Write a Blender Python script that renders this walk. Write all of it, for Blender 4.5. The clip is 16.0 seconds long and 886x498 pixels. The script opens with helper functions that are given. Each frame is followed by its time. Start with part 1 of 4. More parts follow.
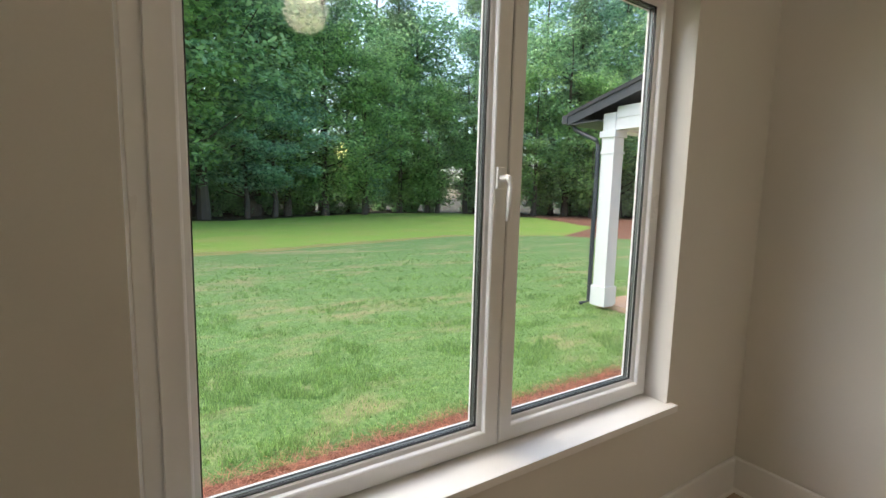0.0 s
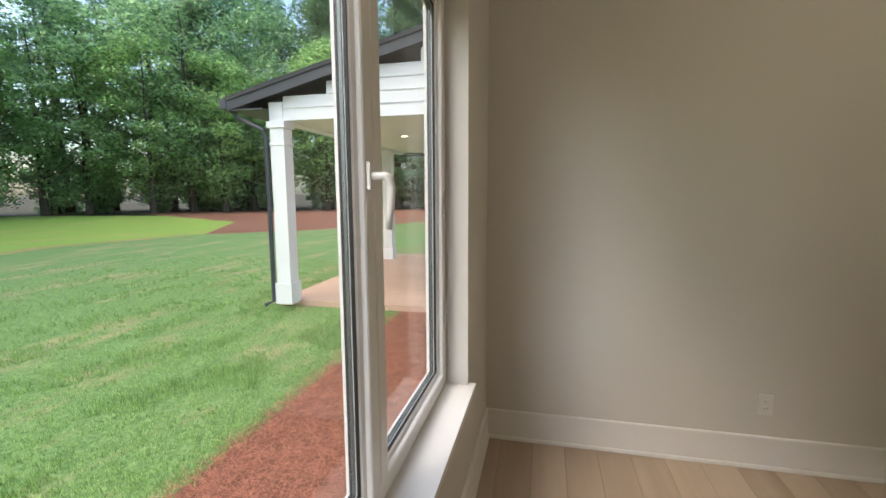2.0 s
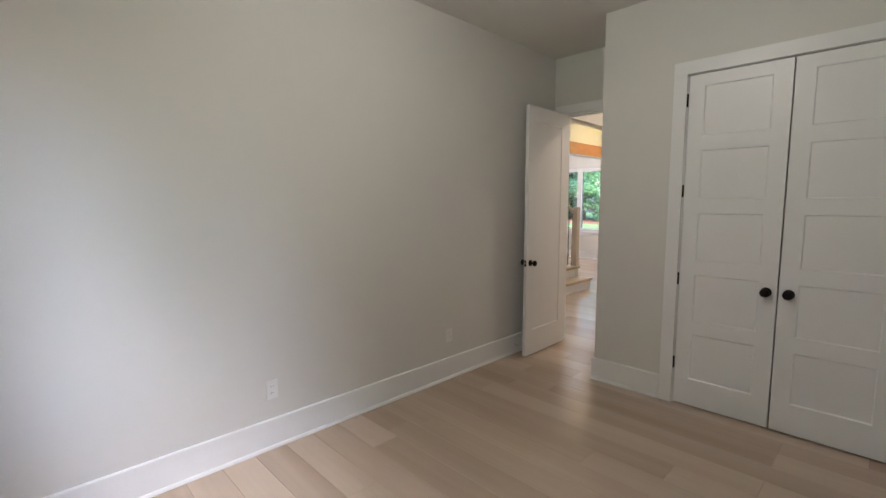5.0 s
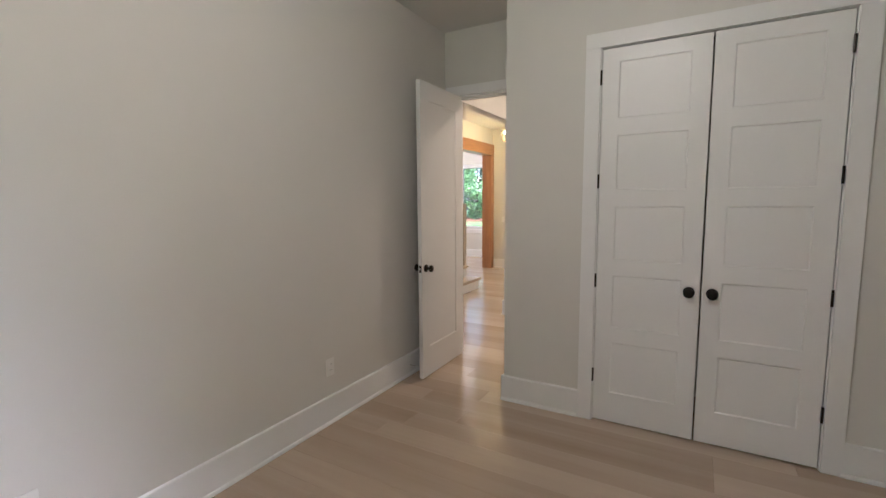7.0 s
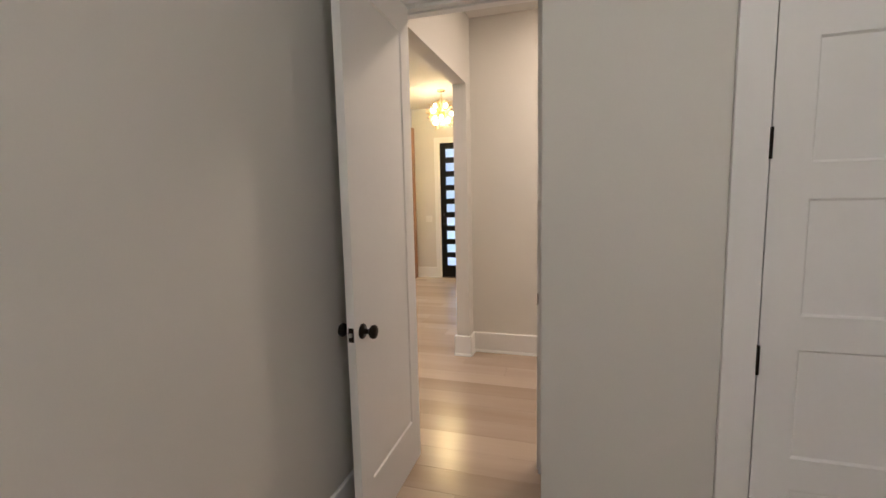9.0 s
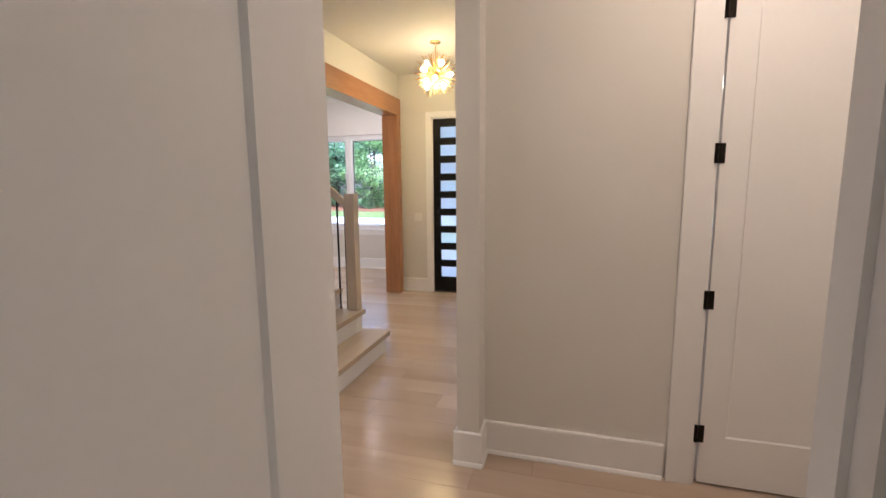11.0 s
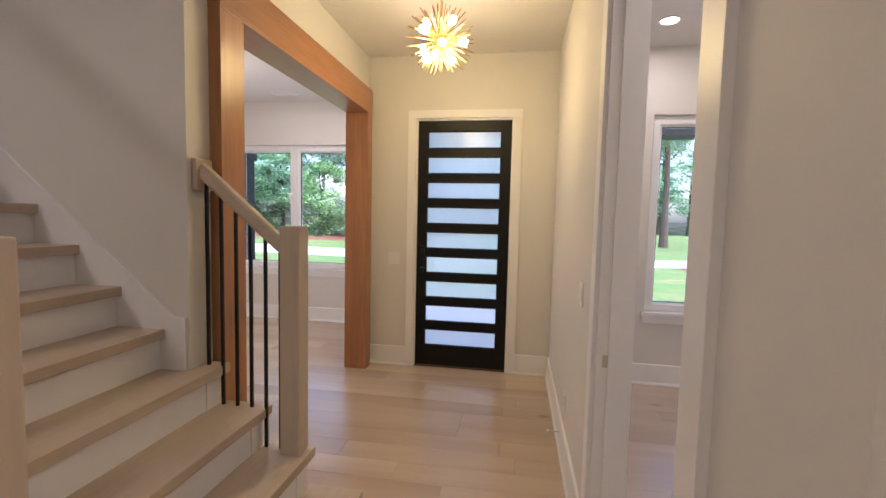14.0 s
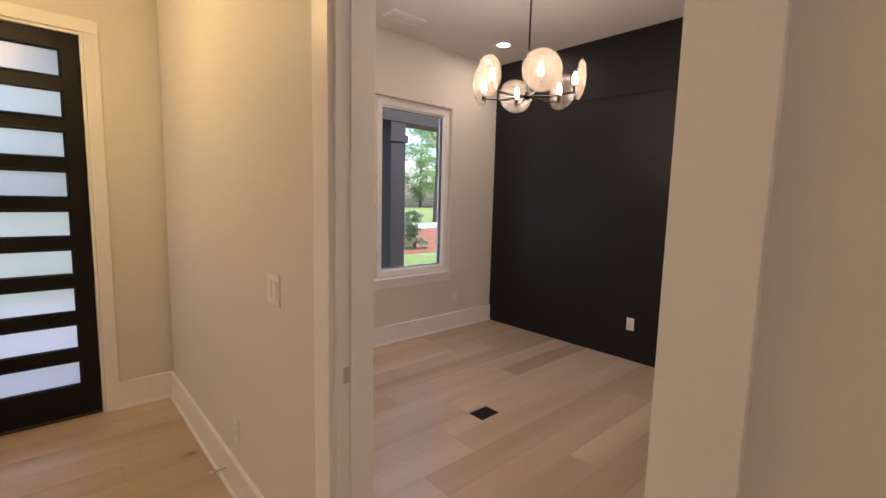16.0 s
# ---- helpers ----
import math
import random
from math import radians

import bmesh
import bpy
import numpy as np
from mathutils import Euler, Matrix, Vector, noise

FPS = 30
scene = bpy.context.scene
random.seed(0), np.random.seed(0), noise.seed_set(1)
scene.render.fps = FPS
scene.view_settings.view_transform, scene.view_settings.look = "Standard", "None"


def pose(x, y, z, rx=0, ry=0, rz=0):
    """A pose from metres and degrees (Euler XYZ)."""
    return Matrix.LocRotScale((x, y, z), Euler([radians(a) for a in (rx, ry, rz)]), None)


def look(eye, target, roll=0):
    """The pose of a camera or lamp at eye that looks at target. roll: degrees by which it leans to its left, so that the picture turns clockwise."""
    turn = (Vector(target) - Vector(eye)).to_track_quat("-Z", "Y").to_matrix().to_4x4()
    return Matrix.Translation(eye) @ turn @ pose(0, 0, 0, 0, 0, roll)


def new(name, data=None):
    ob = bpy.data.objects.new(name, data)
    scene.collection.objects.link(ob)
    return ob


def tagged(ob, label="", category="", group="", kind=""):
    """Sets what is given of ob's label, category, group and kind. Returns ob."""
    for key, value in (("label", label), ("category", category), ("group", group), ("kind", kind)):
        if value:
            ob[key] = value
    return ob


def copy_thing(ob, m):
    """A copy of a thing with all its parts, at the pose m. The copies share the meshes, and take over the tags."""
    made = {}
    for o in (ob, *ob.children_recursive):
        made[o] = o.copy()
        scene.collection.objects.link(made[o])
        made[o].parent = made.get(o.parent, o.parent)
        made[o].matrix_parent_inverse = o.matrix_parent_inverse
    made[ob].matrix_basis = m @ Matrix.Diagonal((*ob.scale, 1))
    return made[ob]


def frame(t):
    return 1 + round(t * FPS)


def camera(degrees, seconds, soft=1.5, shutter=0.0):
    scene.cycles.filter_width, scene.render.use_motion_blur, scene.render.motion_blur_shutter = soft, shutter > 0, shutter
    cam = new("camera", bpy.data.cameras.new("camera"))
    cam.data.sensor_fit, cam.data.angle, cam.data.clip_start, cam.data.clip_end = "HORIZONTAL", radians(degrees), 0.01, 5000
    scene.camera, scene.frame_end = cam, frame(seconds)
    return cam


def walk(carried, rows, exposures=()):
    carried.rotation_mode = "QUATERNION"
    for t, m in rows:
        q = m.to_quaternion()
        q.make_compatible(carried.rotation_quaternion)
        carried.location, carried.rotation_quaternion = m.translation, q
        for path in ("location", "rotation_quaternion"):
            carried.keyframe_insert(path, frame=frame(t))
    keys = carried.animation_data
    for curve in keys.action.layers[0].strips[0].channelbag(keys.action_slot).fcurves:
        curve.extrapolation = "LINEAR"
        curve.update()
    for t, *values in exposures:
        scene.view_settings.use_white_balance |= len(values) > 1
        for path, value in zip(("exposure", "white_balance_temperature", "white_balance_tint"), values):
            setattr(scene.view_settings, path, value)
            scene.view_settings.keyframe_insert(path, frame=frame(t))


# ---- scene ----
cam = camera(89.9, 16.0)
EXPOSURES = [(0.0, 1.66, 6500, 8), (1.5, 1.58, 6500, 8), (2.5, 1.75, 6500, 10), (3.5, 2.18, 6200, 12), (5.0, 2.5, 5300, 13), (7.5, 2.72, 5300, 16), (9.0, 2.7, 5400, 17), (11.5, 2.32, 5250, 19), (12.5, 2.5, 5150, 18), (14.0, 2.15, 5500, 21), (15.0, 1.88, 5600, 24), (15.5, 1.93, 5900, 24), (16.0, 1.98, 6400, 24)]
PATH = [
    (0, (0.339, 0.072, 1.534), (1.394, 1.757, 1.307), 1.4),
    (0.5, (0.267, 0.379, 1.53), (1.555, 1.895, 1.325), 1.1),
    (1, (0.195, 0.613, 1.532), (1.721, 1.89, 1.325), 0.3),
    (1.5, (0.124, 0.762, 1.570), (1.918, 1.615, 1.337), -0.8),
    (2, (0.198, 0.798, 1.559), (2.132, 1.242, 1.311), -0.3),
    (2.5, (0.276, 0.773, 1.56), (2.258, 0.754, 1.298), -0.1),
    (3, (0.259, 0.76, 1.571), (2.212, 0.416, 1.308), -0.8),
    (3.5, (0.214, 0.72, 1.556), (2.074, 0.023, 1.321), -0.1),
    (4, (0.189, 0.704, 1.528), (1.914, -0.287, 1.325), -0.3),
    (4.5, (0.265, 0.71, 1.522), (1.835, -0.511, 1.314), -0.0),
    (5, (0.253, 0.676, 1.533), (1.671, -0.72, 1.324), -0.1),
    (7.5, (1.07, -0.17, 1.471), (1.969, -1.943, 1.246), -1.3),
    (8, (1.369, -0.552, 1.452), (2.181, -2.364, 1.213), -2.3),
    (8.5, (1.625, -0.954, 1.472), (2.348, -2.804, 1.232), -1.8),
    (9, (1.881, -1.364, 1.481), (2.462, -3.263, 1.246), -1.3),
    (11.3, (2.448, -3.307, 1.495), (3.001, -5.209, 1.217), -0.5),
    (11.5, (2.49, -3.458, 1.494), (3.073, -5.351, 1.216), -0.4),
    (12, (2.552, -3.796, 1.483), (3.33, -5.615, 1.188), 0.0),
    (12.5, (2.658, -4.092, 1.483), (3.589, -5.832, 1.161), 0.4),
    (13, (2.897, -4.356, 1.499), (3.759, -6.141, 1.234), 0.6),
    (13.5, (3.101, -4.551, 1.511), (3.745, -6.438, 1.362), 1.4),
    (14, (3.281, -4.79, 1.501), (3.61, -6.757, 1.357), 1.3),
    (14.5, (3.428, -4.982, 1.498), (3.336, -6.975, 1.357), 1.4),
    (15, (3.621, -5.124, 1.501), (2.982, -7.012, 1.329), -0.4),
    (15.5, (3.648, -5.291, 1.482), (2.629, -7.0, 1.275), 0.4),
    (16, (3.586, -5.444, 1.488), (2.255, -6.92, 1.261), 1.4),
]
walk(cam, [(t, look(eye, target, roll)) for t, eye, target, roll in PATH], EXPOSURES)

# ---- world, sun, exposure ----
world = bpy.data.worlds.new("sky")
scene.world = world
world.use_nodes = True
wn = world.node_tree.nodes
sky = wn.new("ShaderNodeTexSky")
sky.sky_type, sky.sun_disc = "NISHITA", False
sky.sun_elevation, sky.sun_rotation = radians(46), radians(-38)
sky.air_density, sky.dust_density, sky.ozone_density = 1.0, 3.0, 1.0
wn["Background"].inputs["Strength"].default_value = 0.15
world.node_tree.links.new(sky.outputs[0], wn["Background"].inputs["Color"])
sun = new("sun", bpy.data.lights.new("sun", "SUN"))
sun.data.energy, sun.data.angle, sun.data.color = 0.66, radians(95), (0.95, 0.98, 1.0)
sun.matrix_world = pose(0, 0, 30, -44, 0, 38)


# ---- small mesh helpers ----
def bx(bm, x0, y0, z0, x1, y1, z1):
    """An axis-aligned block."""
    x0, x1 = min(x0, x1), max(x0, x1)
    y0, y1 = min(y0, y1), max(y0, y1)
    z0, z1 = min(z0, z1), max(z0, z1)
    v = [bm.verts.new((x, y, z)) for z in (z0, z1) for y in (y0, y1) for x in (x0, x1)]
    for q in ((0, 2, 3, 1), (4, 5, 7, 6), (0, 1, 5, 4), (2, 6, 7, 3), (0, 4, 6, 2), (1, 3, 7, 5)):
        bm.faces.new([v[i] for i in q])
    return bm


def block(x0, y0, z0, x1, y1, z1):
    return bx(bmesh.new(), x0, y0, z0, x1, y1, z1)


def ring(bm, loops, close=True, caps=True):
    """Skins a list of point loops of equal length."""
    rows = [[bm.verts.new(p) for p in loop] for loop in loops]
    n = len(rows[0])
    for a, b in zip(rows, rows[1:]):
        for i in range(n if close else n - 1):
            bm.faces.new((a[i], a[(i + 1) % n], b[(i + 1) % n], b[i]))
    if caps and close:
        bm.faces.new(rows[0][::-1])
        bm.faces.new(rows[-1])
    return bm


def tube(bm, points, radius, n=8, radii=None):
    """A round bar along points."""
    pts = [Vector(p) for p in points]
    loops = []
    for i, p in enumerate(pts):
        d = (pts[min(i + 1, len(pts) - 1)] - pts[max(i - 1, 0)]).normalized()
        side = d.cross(Vector((0, 0, 1)) if abs(d.z) < 0.95 else Vector((1, 0, 0))).normalized()
        up = side.cross(d)
        r = radii[i] if radii else radius
        loops.append([p + r * (math.cos(2 * math.pi * k / n) * side + math.sin(2 * math.pi * k / n) * up) for k in range(n)])
    return ring(bm, loops)


def lathe(bm, profile, n=24, m=None):
    """A turned shape: (radius, height) pairs about the z axis, placed by m."""
    m = m or Matrix()
    return ring(bm, [[m @ Vector((max(r, 1e-4) * math.cos(2 * math.pi * k / n), max(r, 1e-4) * math.sin(2 * math.pi * k / n), z)) for k in range(n)] for r, z in profile])


def extrude_xz(bm, outline, y0, y1):
    return ring(bm, [[(x, y, z) for x, z in outline] for y in (y0, y1)])


def part(name, bm, material, parent=None, label="", bevel=0.0, smooth=False):
    """Links a bmesh as one mesh object under a thing or a part."""
    bmesh.ops.recalc_face_normals(bm, faces=bm.faces)
    if bevel:
        bmesh.ops.bevel(bm, geom=list(bm.edges), offset=bevel, segments=2, profile=0.7, affect="EDGES", clamp_overlap=True)
    if smooth:
        for fc in bm.faces:
            fc.smooth = True
    me = bpy.data.meshes.new(name)
    bm.to_mesh(me)
    bm.free()
    me.materials.append(material)
    ob = new(name, me)
    if parent:
        ob.parent = parent
    if label:
        ob["label"] = label
    return ob


def structure(name, bm, material, label, category, bevel=0.0):
    return tagged(part(name, bm, material, bevel=bevel), label, category, kind="structure")


def thing(name, label, category, m=None, group="", kind=""):
    ob = new(name)
    ob.empty_display_size = 0.1
    if m:
        ob.matrix_basis = m
    return tagged(ob, label, category, group, kind)


# ---- materials ----
def shader(name):
    m = bpy.data.materials.new(name)
    m.use_nodes = True
    return m, m.node_tree.nodes, m.node_tree.links, m.node_tree.nodes["Principled BSDF"]


def mat(name, color, rough=0.5, metal=0.0, var=0.06, scale=3.0, bump=0.1, bscale=90.0, stretch=(1, 1, 1), spec=0.5, rvar=0.08):
    """A surface with two scales of tone, uneven gloss and fine relief."""
    m, n, l, b = shader(name)
    tc, mp = n.new("ShaderNodeTexCoord"), n.new("ShaderNodeMapping")
    mp.inputs["Scale"].default_value = stretch
    l.new(tc.outputs["Object"], mp.inputs["Vector"])
    big, fine = n.new("ShaderNodeTexNoise"), n.new("ShaderNodeTexNoise")
    big.inputs["Scale"].default_value, big.inputs["Detail"].default_value = scale, 5
    fine.inputs["Scale"].default_value, fine.inputs["Detail"].default_value = bscale, 3
    for t in (big, fine):
        l.new(mp.outputs[0], t.inputs["Vector"])
    mix = n.new("ShaderNodeMath")
    mix.operation = "MULTIPLY_ADD"
    mix.inputs[1].default_value = 0.3
    l.new(fine.outputs["Fac"], mix.inputs[0])
    half = n.new("ShaderNodeMath")
    half.operation = "MULTIPLY"
    half.inputs[1].default_value = 0.7
    l.new(big.outputs["Fac"], half.inputs[0])
    l.new(half.outputs[0], mix.inputs[2])
    ramp = n.new("ShaderNodeValToRGB")
    lo, hi = ramp.color_ramp.elements
    lo.position, hi.position = 0.3, 0.7
    lo.color = (*[max(c * (1 - var), 0) for c in color], 1)
    hi.color = (*[min(c * (1 + var), 1) for c in color], 1)
    l.new(mix.outputs[0], ramp.inputs[0])
    l.new(ramp.outputs[0], b.inputs["Base Color"])
    rr = n.new("ShaderNodeMapRange")
    rr.inputs["To Min"].default_value, rr.inputs["To Max"].default_value = max(rough - rvar, 0.02), min(rough + rvar, 1)
    l.new(big.outputs["Fac"], rr.inputs["Value"])
    l.new(rr.outputs[0], b.inputs["Roughness"])
    b.inputs["Metallic"].default_value = metal
    b.inputs["Specular IOR Level"].default_value = spec
    if bump:
        bp = n.new("ShaderNodeBump")
        bp.inputs["Strength"].default_value, bp.inputs["Distance"].default_value = bump, 0.004
        l.new(fine.outputs["Fac"], bp.inputs["Height"])
        l.new(bp.outputs[0], b.inputs["Normal"])
    return m


def wood(name, dark, light, rough=0.45, along="x", grain=14.0, per_object=True, tone=0.18, knots=0.0, fleck=0.35, figure=0.65):
    """Timber: long grain, soft figure, board-to-board tone, a few knots."""
    m, n, l, b = shader(name)
    tc, mp, add = n.new("ShaderNodeTexCoord"), n.new("ShaderNodeMapping"), n.new("ShaderNodeVectorMath")
    mp.inputs["Scale"].default_value = {"x": (0.07, 1, 1), "y": (1, 0.07, 1), "z": (1, 1, 0.07)}[along]
    if per_object:
        rnd = n.new("ShaderNodeObjectInfo").outputs["Random"]
    else:
        rnd = n.new("ShaderNodeNewGeometry").outputs["Random Per Island"]
    off = n.new("ShaderNodeMath")
    off.operation = "MULTIPLY"
    off.inputs[1].default_value = 37.0
    l.new(rnd, off.inputs[0])
    l.new(tc.outputs["Object"], add.inputs[0])
    l.new(off.outputs[0], add.inputs[1])
    l.new(add.outputs[0], mp.inputs["Vector"])
    fig, fine = n.new("ShaderNodeTexNoise"), n.new("ShaderNodeTexNoise")
    fig.inputs["Scale"].default_value, fig.inputs["Detail"].default_value, fig.inputs["Distortion"].default_value = grain * 0.4, 1 + 5 * fleck / 0.35, 1.2
    fine.inputs["Scale"].default_value, fine.inputs["Detail"].default_value = grain * 7, 4
    l.new(mp.outputs[0], fig.inputs["Vector"])
    l.new(mp.outputs[0], fine.inputs["Vector"])
    s = n.new("ShaderNodeMath")
    s.operation = "MULTIPLY_ADD"
    s.inputs[1].default_value = fleck
    l.new(fine.outputs["Fac"], s.inputs[0])
    s2 = n.new("ShaderNodeMath")
    s2.operation = "MULTIPLY_ADD"
    s2.inputs[1].default_value, s2.inputs[2].default_value = figure, 0.5 - (fleck + figure + tone) / 2
    l.new(fig.outputs["Fac"], s2.inputs[0])
    l.new(s2.outputs[0], s.inputs[2])
    t = n.new("ShaderNodeMath")
    t.operation = "MULTIPLY_ADD"
    t.inputs[1].default_value = tone
    l.new(rnd, t.inputs[0])
    l.new(s.outputs[0], t.inputs[2])
    ramp = n.new("ShaderNodeValToRGB")
    lo, hi = ramp.color_ramp.elements
    lo.position, hi.position = 0.3, 0.68
    lo.color, hi.color = (*dark, 1), (*light, 1)
    l.new(t.outputs[0], ramp.inputs[0])
    color = ramp.outputs[0]
    if knots:
        vo, kr, kmp = n.new("ShaderNodeTexVoronoi"), n.new("ShaderNodeMapRange"), n.new("ShaderNodeMapping")
        kmp.inputs["Scale"].default_value = {"x": (0.6, 1, 1), "y": (1, 0.6, 1), "z": (1, 1, 0.6)}[along]
        l.new(add.outputs[0], kmp.inputs["Vector"])
        l.new(kmp.outputs[0], vo.inputs["Vector"])
        vo.inputs["Scale"].default_value = 1.6
        kr.inputs["From Min"].default_value, kr.inputs["From Max"].default_value = 0.01, 0.055
        kr.inputs["To Min"].default_value, kr.inputs["To Max"].default_value = knots, 0.0
        l.new(vo.outputs["Distance"], kr.inputs["Value"])
        mx = n.new("ShaderNodeMix")
        mx.data_type = "RGBA"
        l.new(kr.outputs[0], mx.inputs[0])
        l.new(color, mx.inputs[6])
        mx.inputs[7].default_value = (*[c * 0.35 for c in dark], 1)
        color = mx.outputs[2]
    l.new(color, b.inputs["Base Color"])
    rr = n.new("ShaderNodeMapRange")
    rr.inputs["To Min"].default_value, rr.inputs["To Max"].default_value = rough - 0.2 * fleck, rough + 0.34 * fleck
    l.new(fine.outputs["Fac"], rr.inputs["Value"])
    l.new(rr.outputs[0], b.inputs["Roughness"])
    bp = n.new("ShaderNodeBump")
    bp.inputs["Strength"].default_value, bp.inputs["Distance"].default_value = 0.34 * fleck, 0.002
    l.new(fine.outputs["Fac"], bp.inputs["Height"])
    l.new(bp.outputs[0], b.inputs["Normal"])
    return m


def glow(name, color, strength):
    m, n, l, b = shader(name)
    b.inputs["Base Color"].default_value = (*color, 1)
    b.inputs["Emission Color"].default_value = (*color, 1)
    b.inputs["Emission Strength"].default_value = strength
    return m


def pane_mat(name):
    """Clear window glass: lets the view straight through and mirrors a little."""
    m, n, l, b = shader(name)
    tr, gl, mx, fr, pw = n.new("ShaderNodeBsdfTransparent"), n.new("ShaderNodeBsdfGlossy"), n.new("ShaderNodeMixShader"), n.new("ShaderNodeLayerWeight"), n.new("ShaderNodeMath")
    tr.inputs["Color"].default_value = (0.99, 0.995, 0.99, 1)
    gl.inputs["Roughness"].default_value = 0.01
    pw.operation, pw.inputs[1].default_value = "POWER", 4.0
    gain = n.new("ShaderNodeMath")
    gain.operation, gain.inputs[1].default_value, gain.inputs[2].default_value = "MULTIPLY_ADD", 0.5, 0.014
    l.new(fr.outputs["Facing"], pw.inputs[0])
    l.new(pw.outputs[0], gain.inputs[0])
    l.new(gain.outputs[0], mx.inputs[0])
    l.new(tr.outputs[0], mx.inputs[1])
    l.new(gl.outputs[0], mx.inputs[2])
    l.new(mx.outputs[0], n["Material Output"].inputs["Surface"])
    return m


def frosted_mat(name):
    """Acid-etched glass: rough transmission with some scatter and a soft gloss."""
    m, n, l, b = shader(name)
    t, f, g = n.new("ShaderNodeBsdfTranslucent"), n.new("ShaderNodeBsdfRefraction"), n.new("ShaderNodeBsdfGlossy")
    m1, m2 = n.new("ShaderNodeMixShader"), n.new("ShaderNodeMixShader")
    t.inputs["Color"].default_value = (0.97, 0.98, 1.0, 1)
    f.inputs["Color"].default_value = (0.97, 0.98, 1.0, 1)
    f.inputs["Roughness"].default_value, f.inputs["IOR"].default_value = 0.55, 1.05
    g.inputs["Roughness"].default_value = 0.25
    m1.inputs[0].default_value, m2.inputs[0].default_value = 0.5, 0.05
    l.new(f.outputs[0], m1.inputs[1])
    l.new(t.outputs[0], m1.inputs[2])
    l.new(m1.outputs[0], m2.inputs[1])
    l.new(g.outputs[0], m2.inputs[2])
    l.new(m2.outputs[0], n["Material Output"].inputs["Surface"])
    return m


def ribbed_mat(name):
    """Thin pressed glass with fine ribs: clear, with a broken gloss and a trace of scatter."""
    m, n, l, b = shader(name)
    tr, gl, ts = n.new("ShaderNodeBsdfTransparent"), n.new("ShaderNodeBsdfGlossy"), n.new("ShaderNodeBsdfTranslucent")
    m1, m2, wv, tc, bp = n.new("ShaderNodeMixShader"), n.new("ShaderNodeMixShader"), n.new("ShaderNodeTexWave"), n.new("ShaderNodeTexCoord"), n.new("ShaderNodeBump")
    tr.inputs["Color"].default_value = (0.96, 0.93, 0.88, 1)
    ts.inputs["Color"].default_value = (1.0, 0.9, 0.78, 1)
    gl.inputs["Roughness"].default_value = 0.12
    wv.inputs["Scale"].default_value = 45
    bp.inputs["Strength"].default_value, bp.inputs["Distance"].default_value = 0.5, 0.003
    l.new(tc.outputs["Object"], wv.inputs["Vector"])
    l.new(wv.outputs["Fac"], bp.inputs["Height"])
    l.new(bp.outputs[0], gl.inputs["Normal"])
    m1.inputs[0].default_value, m2.inputs[0].default_value = 0.14, 0.17
    l.new(tr.outputs[0], m1.inputs[1])
    l.new(gl.outputs[0], m1.inputs[2])
    l.new(m1.outputs[0], m2.inputs[1])
    l.new(ts.outputs[0], m2.inputs[2])
    l.new(m2.outputs[0], n["Material Output"].inputs["Surface"])
    return m


PAINT = mat("wall_paint", (0.705, 0.685, 0.645), 0.62, var=0.025, scale=1.2, bump=0.05, bscale=160)
CEIL = mat("ceiling_paint", (0.72, 0.70, 0.67), 0.8, var=0.02, scale=1.0, bump=0.3, bscale=120)
TRIM = mat("trim_paint", (0.84, 0.835, 0.83), 0.38, var=0.02, scale=2.0, bump=0.06, bscale=60)
BLACK_PAINT = mat("black_wall_paint", (0.011, 0.0105, 0.0105), 0.45, var=0.12, scale=1.5, bump=0.12, bscale=120)
BLACK_PAINT.node_tree.nodes["Principled BSDF"].inputs["Specular IOR Level"].default_value = 0.3
PVC = mat("window_plastic", (0.82, 0.82, 0.82), 0.3, var=0.015, bump=0.03)
RUBBER_AND_GAPS = mat("gasket_rubber_and_gaps", (0.012, 0.013, 0.014), 0.5, bump=0.0)
SPACER = mat("spacer_alloy", (0.16, 0.18, 0.18), 0.4, metal=0.6, bump=0.0)
BLACK_METAL = mat("black_metal", (0.012, 0.011, 0.011), 0.35, metal=0.4, bump=0.05)
BRONZE = mat("oil_rubbed_bronze", (0.02, 0.016, 0.013), 0.32, metal=0.8, bump=0.04)
STEEL = mat("satin_steel", (0.55, 0.54, 0.52), 0.3, metal=1.0, bump=0.02)
BRASS = mat("brass", (0.78, 0.55, 0.24), 0.24, metal=1.0, bump=0.02)
PLATE = mat("switch_plastic", (0.80, 0.79, 0.76), 0.35, var=0.01, bump=0.0)
FLOOR_WOOD = wood("oak_floor", (0.39, 0.295, 0.215), (0.60, 0.485, 0.38), 0.22, "x", 5.0, True, 0.2, knots=0.6, fleck=0.1, figure=0.5)
FLOOR_REST = wood("oak_floor_rest", (0.39, 0.295, 0.215), (0.60, 0.485, 0.38), 0.22, "x", 5.0, False, 0.2, knots=0.6, fleck=0.1, figure=0.5)
TREAD_WOOD = wood("pale_oak_x", (0.42, 0.335, 0.245), (0.56, 0.46, 0.35), 0.42, "y", 10.0, True, 0.1)
POST_WOOD = wood("pale_oak_z", (0.46, 0.38, 0.29), (0.58, 0.49, 0.385), 0.42, "z", 10.0, True, 0.06)
RAIL_WOOD = wood("pale_oak_rail", (0.46, 0.38, 0.29), (0.58, 0.49, 0.385), 0.42, "x", 10.0, True, 0.06)
CEDAR_Z = wood("stained_alder_post", (0.27, 0.115, 0.045), (0.46, 0.225, 0.10), 0.3, "z", 7.0, True, 0.12, knots=0.8)
CEDAR_Y = wood("stained_alder_beam", (0.27, 0.115, 0.045), (0.46, 0.225, 0.10), 0.3, "y", 7.0, True, 0.12)
